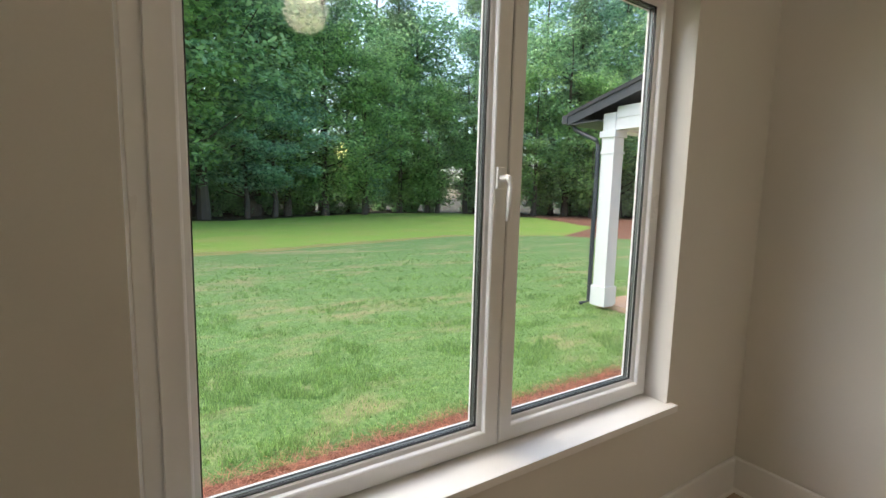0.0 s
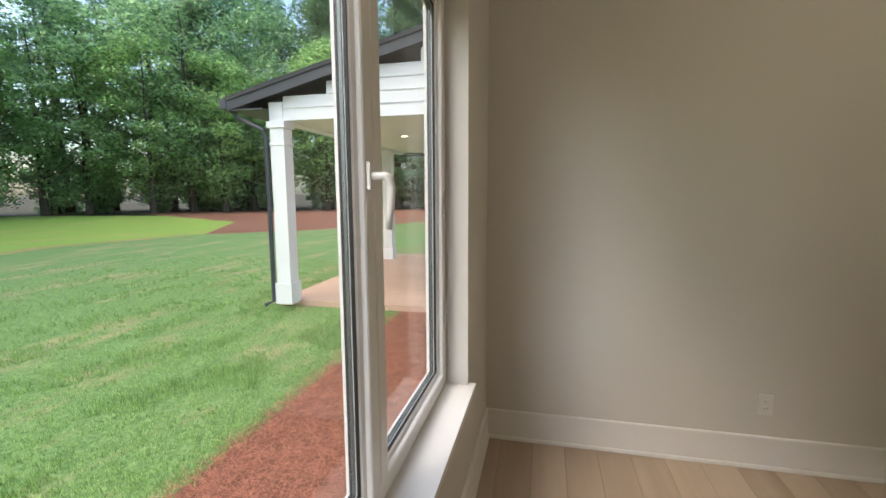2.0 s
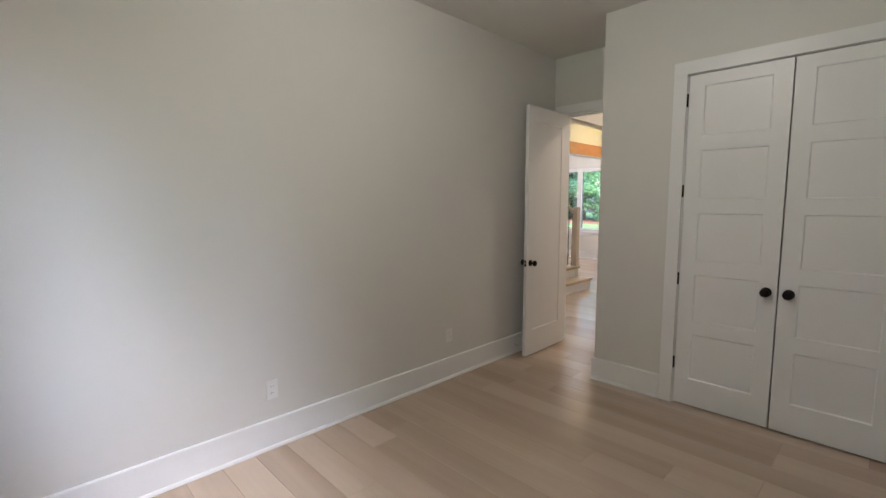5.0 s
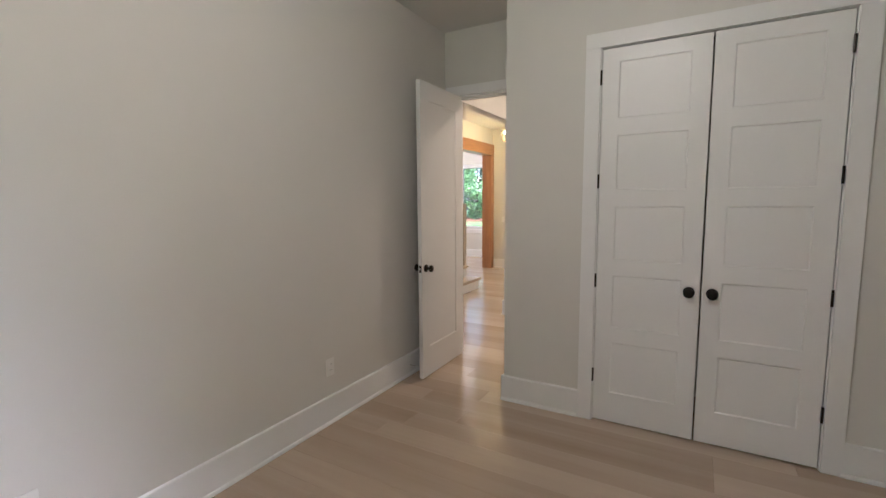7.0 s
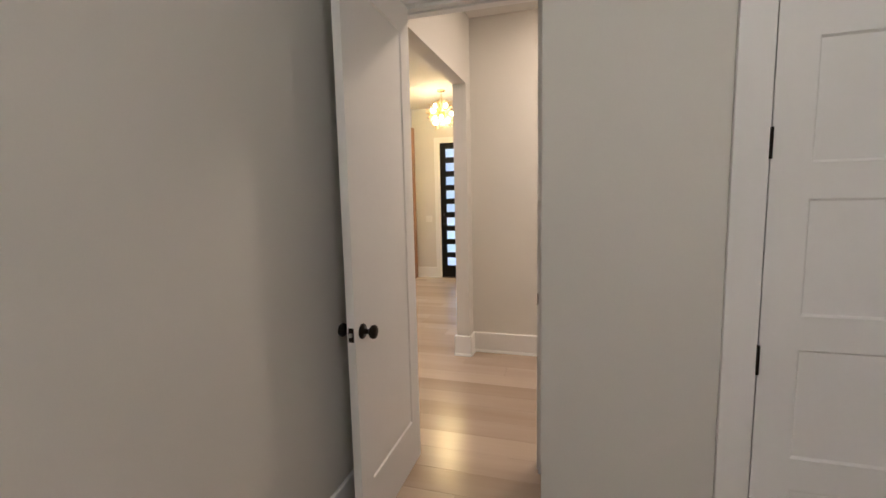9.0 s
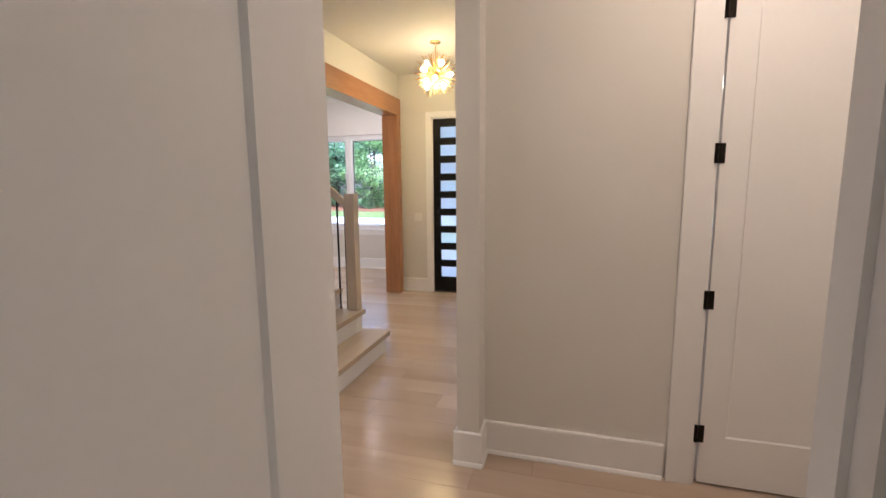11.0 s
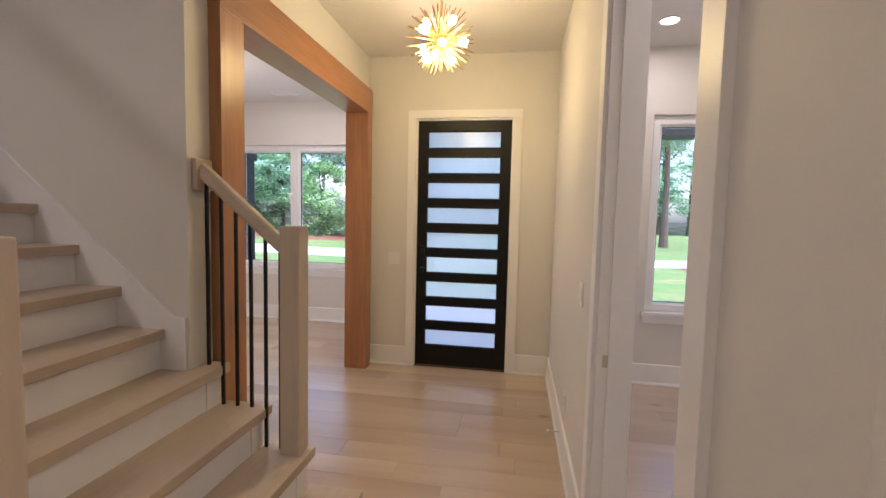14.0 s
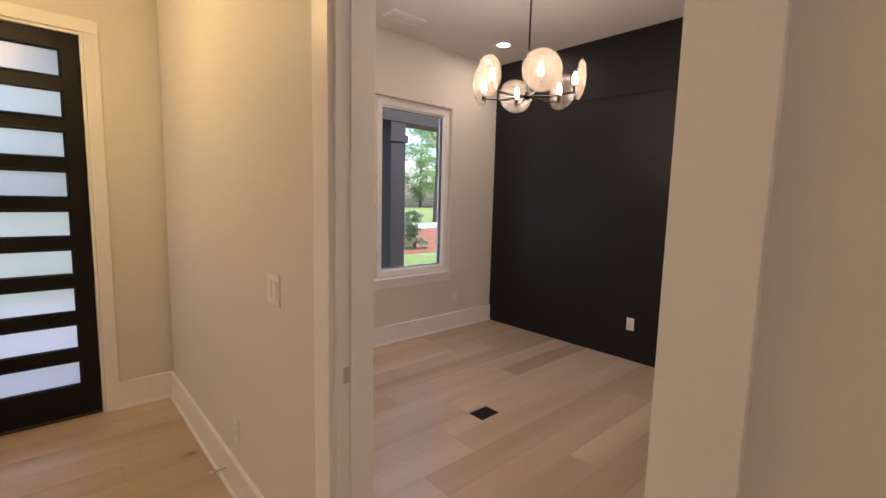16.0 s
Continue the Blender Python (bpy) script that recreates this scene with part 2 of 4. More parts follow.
PANE = pane_mat("window_glass")
FROSTED = frosted_mat("frosted_glass")
BULB = glow("warm_bulb", (1.0, 0.82, 0.52), 5.0)
SOFT_BULB = glow("soft_bulb", (1.0, 0.85, 0.66), 4.0)
LED = glow("downlight_lens", (1.0, 0.86, 0.68), 3.5)
PORCH_LED = glow("porch_downlight_lens", (1.0, 0.84, 0.62), 4.0)

CEILING = 3.04
GROUND = -0.2


# ---- walls, floor, ceilings ----
def wall(name, axis, a0, a1, b0, b1, z0, z1, holes=(), material=None, label="off-white painted drywall wall", end=None):
    """A wall along axis from a0 to a1, between b0 and b1 across, with rectangular holes (a, a, z, z)."""
    cuts = sorted({a0, a1, *(v for h in holes for v in h[:2])})
    bm = bmesh.new()
    for p, q in zip(cuts, cuts[1:]):
        spans = sorted((h[2], h[3]) for h in holes if h[0] <= p + 1e-6 and h[1] >= q - 1e-6)
        z = z0
        for lo, hi in (*spans, (z1, z1)):
            if lo - z > 1e-4:
                bx(bm, p, b0, z, q, b1, lo) if axis == "x" else bx(bm, b0, p, z, b1, q, lo)
            z = max(z, hi)
    bmesh.ops.remove_doubles(bm, verts=bm.verts, dist=1e-4)
    return structure(name, bm, material or PAINT, label, "wall")


WIN_N = (0.27, 2.207, 0.625, 2.45)
WIN_O = (0.225, 2.115, 0.645, 2.45)
WIN_D = (5.52, 7.27, 0.70, 2.45)
wall("wall_north", "x", -1.9, 3.0, 1.14, 1.345, -0.1, CEILING, [WIN_N])
wall("wall_east", "y", -3.62, 1.14, 2.90, 3.0, -0.1, CEILING)
wall("wall_west", "y", -9.03, 1.14, -2.02, -1.9, -0.1, CEILING)
wall("wall_closet", "x", -1.9, 1.998, -3.02, -2.89, -0.1, CEILING, [(0.13, 1.373, -0.1, 2.452)])
# Unseen, added so no sky light shows through the gap between closet doors.
wall("closet_back_light_stop", "x", -1.9, 0.85, -3.74, -3.62, -0.1, CEILING)
wall("wall_alcove", "y", -3.62, -3.02, 1.9, 1.998, -0.1, CEILING)
wall("wall_bedroom_door", "x", 0.85, 2.95, -3.74, -3.62, -0.1, CEILING, [(2.05, 2.799, -0.1, 2.455)])
wall("wall_hall_west", "y", -5.4, -3.74, 0.85, 0.95, -0.1, CEILING)
wall("wall_hall_south", "x", -0.48, 2.83, -5.52, -5.40, -0.1, CEILING, [(1.02, 1.775, -0.1, 2.45)])
wall("wall_foyer_west", "y", -9.03, -3.74, 2.83, 2.95, -0.1, CEILING, [(-5.25, -3.74, -0.1, 2.455), (-6.63, -5.673, -0.1, 2.45)])
wall("wall_front", "x", -0.6, 4.77, -9.29, -9.07, -0.1, CEILING, [WIN_O, (3.345, 4.285, -0.1, 2.445)])
wall("wall_black_accent", "y", -9.07, -5.40, -0.6, -0.48, -0.1, CEILING, material=BLACK_PAINT, label="matt black painted accent wall")
wall("wall_foyer_east", "y", -9.29, -6.60, 4.77, 4.91, -0.1, CEILING, [(-8.90, -6.90, -0.1, 2.50)])
wall("wall_stair_south", "x", 4.91, 9.5, -6.72, -6.60, -0.1, 5.7)
wall("wall_dining_south", "x", 4.77, 9.5, -10.8, -10.6, -0.1, CEILING, [WIN_D])
wall("wall_dining_west", "y", -10.6, -9.29, 4.77, 4.91, -0.1, CEILING)
wall("wall_house_east", "y", -10.8, -3.62, 9.5, 9.65, -0.1, 5.7)
wall("wall_corridor_north", "x", 2.95, 9.5, -3.74, -3.62, -0.1, CEILING)
wall("wall_stair_upper", "x", 6.2, 8.2, -5.50, -5.385, -0.1, 5.7)
# Unseen walls round the upper stairwell, added to keep sky light from leaking in.
wall("wall_well_north", "x", 4.6, 6.2, -5.50, -5.386, CEILING + 0.17, 5.7)
wall("wall_well_light_stop", "x", 8.2, 9.5, -5.50, -5.385, CEILING + 0.2, 5.7)
wall("wall_well_west", "y", -6.685, -5.385, 4.48, 4.6, CEILING, 5.7)


def slab(name, x0, y0, x1, y1, z0, z1, material, label, category):
    return structure(name, block(x0, y0, z0, x1, y1, z1), material, label, category)


slab("ceiling_bedroom", -2.02, -3.62, 3.0, 1.40, CEILING, CEILING + 0.2, CEIL, "flat white painted drywall ceiling", "ceiling")
slab("ceiling_hall", -0.6, -9.29, 4.48, -3.62, CEILING, CEILING + 0.2, CEIL, "flat white painted drywall ceiling", "ceiling")
# Unseen ceiling, added to block sky light from leaking in behind the closet.
slab("ceiling_light_stop", -2.02, -9.29, -0.6, -3.62, CEILING, CEILING + 0.2, CEIL, "flat white painted drywall ceiling", "ceiling")
slab("ceiling_foyer", 4.48, -9.29, 4.91, -6.685, CEILING, CEILING + 0.2, CEIL, "flat white painted drywall ceiling", "ceiling")
slab("ceiling_dining", 4.91, -10.8, 9.65, -6.685, CEILING, CEILING + 0.2, CEIL, "flat white painted drywall ceiling", "ceiling")
slab("ceiling_corridor", 4.48, -5.385, 9.65, -3.62, CEILING, CEILING + 0.2, CEIL, "flat white painted drywall ceiling", "ceiling")
slab("ceiling_stairwell", 4.48, -6.685, 9.65, -5.385, 5.7, 5.9, CEIL, "flat white painted drywall ceiling above the stairs", "ceiling")
slab("subfloor", -2.02, -10.8, 9.65, 1.40, -0.3, -0.02, mat("concrete_slab", (0.3, 0.29, 0.27), 0.8), "grey concrete slab under the boards", "floor")


# ---- trim ----
def trim_run(x0, y0, x1, y1, nx, ny, h=0.19):
    """Tall flat baseboard with an eased top and a shoe strip, along a wall whose room side is (nx, ny)."""
    t = 0.016
    prof = [(0.0, 0.0), (t + 0.011, 0.0), (t + 0.011, 0.008), (t + 0.006, 0.018), (t, 0.022), (t, h - 0.006), (t - 0.005, h), (0.0, h)]
    bm = bmesh.new()
    ring(bm, [[(px + nx * d, py + ny * d, z) for d, z in prof] for px, py in ((x0, y0), (x1, y1))])
    return structure("baseboard", bm, TRIM, "tall white painted baseboard with shoe moulding", "baseboard")


for run in (
    (2.90, 1.14, 2.90, -3.62, -1, 0), (-1.9, 1.14, 2.90, 1.14, 0, -1), (-1.9, 1.14, -1.9, -2.89, 1, 0), (-1.9, -2.89, 0.06, -2.89, 0, 1),
    (1.455, -2.89, 2.0165, -2.89, 0, 1), (1.998, -2.88, 1.998, -3.62, 1, 0),
    (1.905, -5.40, 2.83, -5.40, 0, 1), (2.83, -5.40, 2.83, -5.24, -1, 0), (2.8115, -5.25, 2.9685, -5.25, 0, 1), (2.95, -5.24, 2.95, -5.576, 1, 0),
    (2.95, -6.735, 2.95, -9.07, 1, 0), (2.95, -9.07, 3.285, -9.07, 0, 1), (4.345, -9.07, 4.77, -9.07, 0, 1),
    (-0.48, -9.07, 2.83, -9.07, 0, 1), (2.83, -9.07, 2.83, -6.75, -1, 0), (2.83, -5.57, 2.83, -5.52, -1, 0), (-0.48, -5.52, 2.83, -5.52, 0, -1),
    (4.91, -10.6, 9.5, -10.6, 0, 1), (4.91, -10.6, 4.91, -8.99, 1, 0), (9.5, -10.6, 9.5, -6.685, -1, 0), (4.91, -6.685, 9.5, -6.685, 0, -1),
    (2.95, -3.74, 9.5, -3.74, 0, -1), (4.03, -5.385, 8.2, -5.385, 0, 1), (0.95, -3.74, 0.95, -5.40, 1, 0), (0.95, -3.74, 1.96, -3.74, 0, -1),
):
    trim_run(*run, h=0.165 if run[:2] == (4.03, -5.385) else 0.19)


def casing(name, axis, a0, a1, plane, out, top, w=0.09, t=0.02, legs=(True, True)):
    """Flat white casing round an opening, proud of the wall plane towards out."""
    bm = bmesh.new()
    b0, b1 = plane, plane + out * t
    put = (lambda p, q, z0, z1, c0=b0, c1=b1: bx(bm, p, c0, z0, q, c1, z1)) if axis == "x" else (lambda p, q, z0, z1, c0=b0, c1=b1: bx(bm, c0, p, z0, c1, q, z1))
    if legs[0]:
        put(a0 - w, a0, 0.0, top)
    if legs[1]:
        put(a1, a1 + w, 0.0, top)
    put(a0 - (w if legs[0] else 0), a1 + (w if legs[1] else 0), top, top + w, b0, b1 + out * 0.002)
    return structure(name, bm, TRIM, "flat white painted door casing", "door trim", bevel=0.0015)


def jamb(name, axis, a0, a1, b0, b1, top, stop=0.05):
    """White jamb lining with a door stop."""
    bm = bmesh.new()
    t = 0.018
    put = (lambda p, q, z0, z1, c0, c1: bx(bm, p, c0, z0, q, c1, z1)) if axis == "x" else (lambda p, q, z0, z1, c0, c1: bx(bm, c0, p, z0, c1, q, z1))
    put(a0 + 0.001, a0 + t, 0, top, b0 - 0.003, b1 + 0.003)
    put(a1 - t, a1 - 0.001, 0, top, b0 - 0.003, b1 + 0.003)
    put(a0 + t, a1 - t, top - t, top - 0.001, b0 - 0.003, b1 + 0.003)
    m0 = b0 + stop
    put(a0 + t, a0 + t + 0.011, 0, top - t, m0, m0 + 0.035)
    put(a1 - t - 0.011, a1 - t, 0, top - t, m0, m0 + 0.035)
    put(a0 + t + 0.011, a1 - t - 0.011, top - t - 0.011, top - t, m0, m0 + 0.035)
    return structure(name, bm, TRIM, "white painted door jamb with stop", "door trim")


casing("trim_closet", "x", 0.141, 1.362, -2.89, 1, 2.437)
jamb("jamb_closet", "x", 0.13, 1.373, -3.02, -2.89, 2.452, 0.055)
casing("trim_bedroom_door", "x", 2.06, 2.793, -3.62, 1, 2.455, legs=(False, True), w=0.085)
casing("trim_bedroom_hall_side", "x", 2.06, 2.795, -3.74, -1, 2.455, legs=(True, True), w=0.042)
jamb("jamb_bedroom_door", "x", 2.05, 2.799, -3.74, -3.62, 2.455, 0.045)
casing("trim_hall_door", "x", 1.02, 1.775, -5.40, 1, 2.45, w=0.115, legs=(False, True))
jamb("jamb_hall_door", "x", 1.02, 1.775, -5.52, -5.40, 2.45, 0.02)
casing("trim_office", "y", -6.63, -5.673, 2.95, 1, 2.45, w=0.097)
casing("trim_office_inner", "y", -6.63, -5.673, 2.83, -1, 2.45, w=0.097)
jamb("jamb_office", "y", -6.63, -5.673, 2.83, 2.95, 2.45, 0.045)
casing("trim_front_door", "x", 3.345, 4.285, -9.07, 1, 2.445, w=0.075)
jamb("jamb_front_door", "x", 3.345, 4.285, -9.29, -9.07, 2.445, 0.10)


# ---- windows ----
def make_window(name, x0, x1, z0, z1, m, depth, label, handle_on=0, split=0.5, lever=1.045, reveal=0.008):
    """A two-sash tilt-and-turn window in an opening: local x across, y outwards, from the room-side wall face at y = 0."""
    w = thing(name, label, "window", m, kind="structure")
    fy, ft = depth, 0.07
    fw = 0.045
    bm = bmesh.new()
    bx(bm, x0, fy, z0, x0 + fw, fy + ft, z1)
    bx(bm, x1 - fw, fy, z0, x1, fy + ft, z1)
    bx(bm, x0 + fw, fy, z0, x1 - fw, fy + ft, z0 + fw)
    bx(bm, x0 + fw, fy, z1 - fw, x1 - fw, fy + ft, z1)
    part("window_frame", bm, PVC, w, bevel=0.003)
    mid = x0 + (x1 - x0) * split
    for i, (a, b) in enumerate(((x0 + reveal, mid - 0.0025), (mid + 0.0025, x1 - 0.008))):
        c, d = z0 + 0.008, z1 - 0.02
        sw, sy = 0.078, fy - 0.014
        # stepped sash profile: face, bead slope, gasket
        bm = bmesh.new()
        prof = [(0, 0.07), (0, 0.004), (0.004, 0), (sw - 0.022, 0), (sw - 0.018, 0.004), (sw - 0.015, 0.016), (sw - 0.004, 0.022), (sw, 0.028), (sw, 0.07)]
        ring(bm, [[(px, sy + q, pz) for px, pz in ((a + r, c + r), (b - r, c + r), (b - r, d - r), (a + r, d - r))] for r, q in prof] + [[(px, sy + prof[0][1], pz) for px, pz in ((a, c), (b, c), (b, d), (a, d))]], caps=False)
        bmesh.ops.remove_doubles(bm, verts=bm.verts, dist=1e-5)
        sash = part("sash", bm, PVC, w)
        for nm, r0, r1, y0, y1, mt in (("gasket", sw - 0.001, sw + 0.003, sy + 0.028, sy + 0.0375, RUBBER_AND_GAPS), ("spacer_bar", sw + 0.0005, sw + 0.003, sy + 0.0425, sy + 0.053, SPACER), ("outer_gasket", sw + 0.0005, sw + 0.004, sy + 0.053, sy + 0.060, RUBBER_AND_GAPS), ("outer_lip", sw + 0.0005, sw + 0.0045, sy + 0.060, sy + 0.069, PVC)):
            bm = bmesh.new()
            ring(bm, [[(px, y, pz) for px, pz in ((a + r, c + r), (b - r, c + r), (b - r, d - r), (a + r, d - r))] for r, y in ((r0, y1), (r0, y0), (r1, y0), (r1, y1), (r0, y1))], caps=False)
            bmesh.ops.remove_doubles(bm, verts=bm.verts, dist=1e-5)
            part(nm, bm, mt, sash)
        pane = part("pane", block(a + sw, sy + 0.038, c + sw, b - sw, sy + 0.042, d - sw), PANE, sash)
        pane.visible_shadow = False
        if i == handle_on:
            hx, hz = (b - 0.036 if i == 0 else a + 0.036), z0 + lever
            bm = bmesh.new()
            bx(bm, hx - 0.016, sy - 0.012, hz - 0.036, hx + 0.016, sy, hz + 0.036)
            h = part("handle", bm, PVC, sash, "white lever handle", bevel=0.004)
            bm = bmesh.new()
            tube(bm, [(hx, sy - 0.008, hz), (hx, sy - 0.045, hz), (hx, sy - 0.058, hz - 0.006), (hx, sy - 0.062, hz - 0.03), (hx, sy - 0.06, hz - 0.085), (hx, sy - 0.053, hz - 0.138)], 0.011, 10, (0.011, 0.011, 0.0125, 0.012, 0.0105, 0.008))
            part("lever", bm, PVC, h, smooth=True)
    return w


def window_stool(x0, x1, z, m, depth, name, apron=True):
    """Window stool with horns, and its apron."""
    bm = bmesh.new()
    bx(bm, x0 + 0.002, 0.0, z - 0.028, x1 - 0.002, depth + 0.01, z + 0.001)
    bx(bm, x0 - 0.03, -0.035, z - 0.028, x1 + 0.03, 0.0, z + 0.001)
    s = structure(name, bm, TRIM, "white painted window stool", "window sill")
    s.matrix_basis = m
    if apron:
        a = part("apron", block(x0 - 0.015, -0.014, z - 0.10, x1 + 0.015, -0.001, z - 0.03), TRIM, s, bevel=0.002)
    return s


NORTH = pose(0, 1.14, 0)
make_window("window_1", 0.27, 2.207, 0.645, 2.45, NORTH, 0.12, "white plastic double casement window overlooking the lawn", split=0.546, lever=0.96, reveal=0.04)
window_stool(0.27, 2.207, 0.645, NORTH, 0.12, "window_sill_1", apron=False)
OFF = pose(0, -9.07, 0, 0, 0, 180)
make_window("window_2", -2.115, -0.225, 0.675, 2.45, OFF, 0.05, "white plastic double casement window of the office", 0)
window_stool(-2.115, -0.225, 0.675, OFF, 0.05, "window_sill_2")
DIN = pose(0, -10.6, 0, 0, 0, 180)
make_window("window_3", -7.27, -5.52, 0.73, 2.45, DIN, 0.06, "white plastic double casement window of the dining room", 0)
window_stool(-7.27, -5.52, 0.73, DIN, 0.06, "window_sill_3")


# ---- doors ----
def shaker_door(parent, w, h, t, panels, stile=0.115, material=None, name="panel"):
    """A leaf from (0, 0, 0) to (w, t, h) with recessed flat panels given as (z0, z1), as one mesh."""
    bm = bmesh.new()
    r = 0.007
    zs = [0.0] + [v for p in panels for v in p] + [h]
    bx(bm, 0, 0, 0, stile, t, h)
    bx(bm, w - stile, 0, 0, w, t, h)
    for z0, z1 in zip(zs[::2], zs[1::2]):
        bx(bm, stile, 0, z0, w - stile, t, z1)
    for z0, z1 in panels:
        bx(bm, stile, r, z0, w - stile, t - r, z1)
        for y0, y1 in ((0.0, r), (t, t - r)):
            b = 0.007
            o = [(stile, z0), (w - stile, z0), (w - stile, z1), (stile, z1)]
            i = [(stile + b, z0 + b), (w - stile - b, z0 + b), (w - stile - b, z1 - b), (stile + b, z1 - b)]
            ring(bm, [[(x, y0, z) for x, z in o], [(x, y1, z) for x, z in i]], caps=False)
    return part(name, bm, material or TRIM, parent)


def knob(parent, m, material=None):
    """Round knob on a round rose, out along local -y."""
    k = part("knob", lathe(bmesh.new(), [(0, 0), (0.031, 0), (0.032, 0.004), (0.029, 0.009), (0.012, 0.011), (0.0105, 0.03), (0.017, 0.036), (0.027, 0.044), (0.0295, 0.053), (0.026, 0.061), (0.014, 0.066), (0, 0.067)], 20, m @ pose(0, 0, 0, 90)), material or BRONZE, parent, "dark bronze round knob", smooth=True)
    return k


def hinge(parent, x, y, z, h=0.09, d=-1, leaf=0.03):
    bm = bmesh.new()
    tube(bm, [(x, y + d * 0.006, z - h / 2), (x, y + d * 0.006, z + h / 2)], 0.0065, 8)
    bx(bm, x - leaf * 0.5, y, z - h / 2, x + leaf * 0.5, y + d * 0.003, z + h / 2)
    return part("hinge", bm, BRONZE, parent, "black butt hinge")


five = [(0.20 + i * 0.447, 0.20 + i * 0.447 + 0.345) for i in range(5)]
for side, x0 in ((0, 0.154), (1, 0.757)):
    d = thing("closet_door", "white five-panel closet door with black knob, closed", "door", pose(x0, -2.888, 0.012, 0, 0, 0), group="closet double doors")
    leaf = shaker_door(d, 0.594, 2.415, 0.035, five, 0.10, name="leaf")
    leaf.location = (0, -0.035, 0)
    knob(d, pose(0.54 if side == 0 else 0.058, 0.0, 0.925) @ pose(0, 0, 0, 0, 0, 180))
    for z in (0.31, 0.955, 1.60, 2.245):
        hinge(d, -0.002 if side == 0 else 0.5995, 0.004, z, 0.09, 1, 0.01)

bedroom = thing("door_1", "white single-panel bedroom door standing open, black knob", "door", pose(2.767, -3.615, 0.012, 0, 0, 91.0), kind="structure")
leaf = shaker_door(bedroom, 0.725, 2.43, 0.035, [(0.25, 2.29)], 0.115, name="leaf")
leaf.location = (0, 0, 0)
knob(bedroom, pose(0.665, 0.035, 0.93) @ pose(0, 0, 0, 0, 0, 180))
knob(bedroom, pose(0.665, 0.0, 0.93))
part("latch_plate", block(0.7245, 0.006, 0.90, 0.7265, 0.029, 0.958), BRONZE, bedroom, "dark latch plate in the door edge")
part("latch_bolt", block(0.726, 0.012, 0.922, 0.735, 0.023, 0.938), STEEL, bedroom)
for z in (0.25, 0.95, 1.6, 2.2):
    hinge(bedroom, -0.004, 0.0, z, 0.09, -1, 0.02)
strike = structure("strike_plate", block(2.0735, -3.665, 0.915, 2.0765, -3.635, 0.975), BRONZE, "dark strike plate in the jamb", "strike plate")

hall_door = thing("door_2", "white single-panel door with black hinges, closed", "door", pose(1.04, -5.399, 0.012), kind="structure")
leaf = shaker_door(hall_door, 0.706, 2.415, 0.035, [(0.25, 2.27)], 0.115, name="leaf")
leaf.location = (0, -0.035, 0)
for z in (0.26, 0.94, 1.625, 2.25):
    hinge(hall_door, 0.722, 0.002, z, 0.09, 1, 0.07)
knob(hall_door, pose(0.06, 0.0, 0.93) @ pose(0, 0, 0, 0, 0, 180))

front = thing("door_3", "black front door with nine frosted glass lites, closed", "door", pose(3.365, -9.09, 0.015), kind="structure")
bm = bmesh.new()
lites = [(0.2035 + i * 0.2435, 0.2035 + i * 0.2435 + 0.158) for i in range(9)]
FW, FH, L0, L1 = 0.90, 2.41, 0.098, 0.805
bx(bm, 0, -0.045, 0, L0, 0, FH)
bx(bm, L1, -0.045, 0, FW, 0, FH)
zs = [0.0] + [v for p in lites for v in p] + [FH]
for z0, z1 in zip(zs[::2], zs[1::2]):
    bx(bm, L0, -0.045, z0, L1, 0, z1)
DOOR_BLACK = mat("front_door_black", (0.007, 0.0065, 0.006), 0.45, var=0.2, bump=0.06)
DOOR_BLACK.node_tree.nodes["Principled BSDF"].inputs["Specular IOR Level"].default_value = 0.25
part("leaf", bm, DOOR_BLACK, front)
for z0, z1 in lites:
    bm = bmesh.new()
    ring(bm, [[(x, y, z) for x, z in ((L0 + r, z0 + r), (L1 - r, z0 + r), (L1 - r, z1 - r), (L0 + r, z1 - r))] for r, y in ((-0.012, -0.001), (-0.010, 0.006), (-0.002, 0.007), (0.006, -0.004), (0.006, -0.02))], caps=False)
    part("lite_bead", bm, DOOR_BLACK, front)
    p = part("pane", block(L0 + 0.001, -0.026, z0 + 0.001, L1 - 0.001, -0.020, z1 - 0.001), FROSTED, front, "frosted glass lite")
lock = part("lockset", block(0.822, 0, 0.93, 0.862, 0.012, 1.20), BLACK_METAL, front, "black deadbolt and lever plate", bevel=0.004)
bm = tube(bmesh.new(), [(0.842, 0.012, 0.98), (0.842, 0.05, 0.98), (0.836, 0.056, 0.98), (0.806, 0.056, 0.98)], 0.009, 10)
part("lever", bm, BLACK_METAL, lock)
part("thumb_turn", lathe(bmesh.new(), [(0, 0), (0.024, 0), (0.024, 0.012), (0.008, 0.014), (0.008, 0.028), (0, 0.028)], 16, pose(0.842, 0.012, 1.14, -90)), BLACK_METAL, lock)
for z in (0.25, 0.93, 1.6, 2.2):
    hinge(front, -0.004, 0.0, z, 0.1, 1, 0.02)
structure("threshold", block(3.345, -9.20, 0.0, 4.285, -9.075, 0.016), mat("threshold_bronze", (0.10, 0.08, 0.06), 0.4, metal=0.7), "dark bronze door threshold", "threshold", bevel=0.003)

# ---- stained timber portal to the dining room ----
portal = thing("timber_portal", "orange-brown stained alder frame of the dining room opening", "door frame", kind="structure")
part("post", block(4.705, -6.94, 0, 4.925, -6.755, 2.47), CEDAR_Z, portal, bevel=0.003)
part("post", block(4.705, -8.99, 0, 4.925, -8.86, 2.47), CEDAR_Z, portal, bevel=0.003)
part("beam", block(4.702, -8.992, 2.47, 4.927, -6.753, 2.695), CEDAR_Y, portal, bevel=0.003)

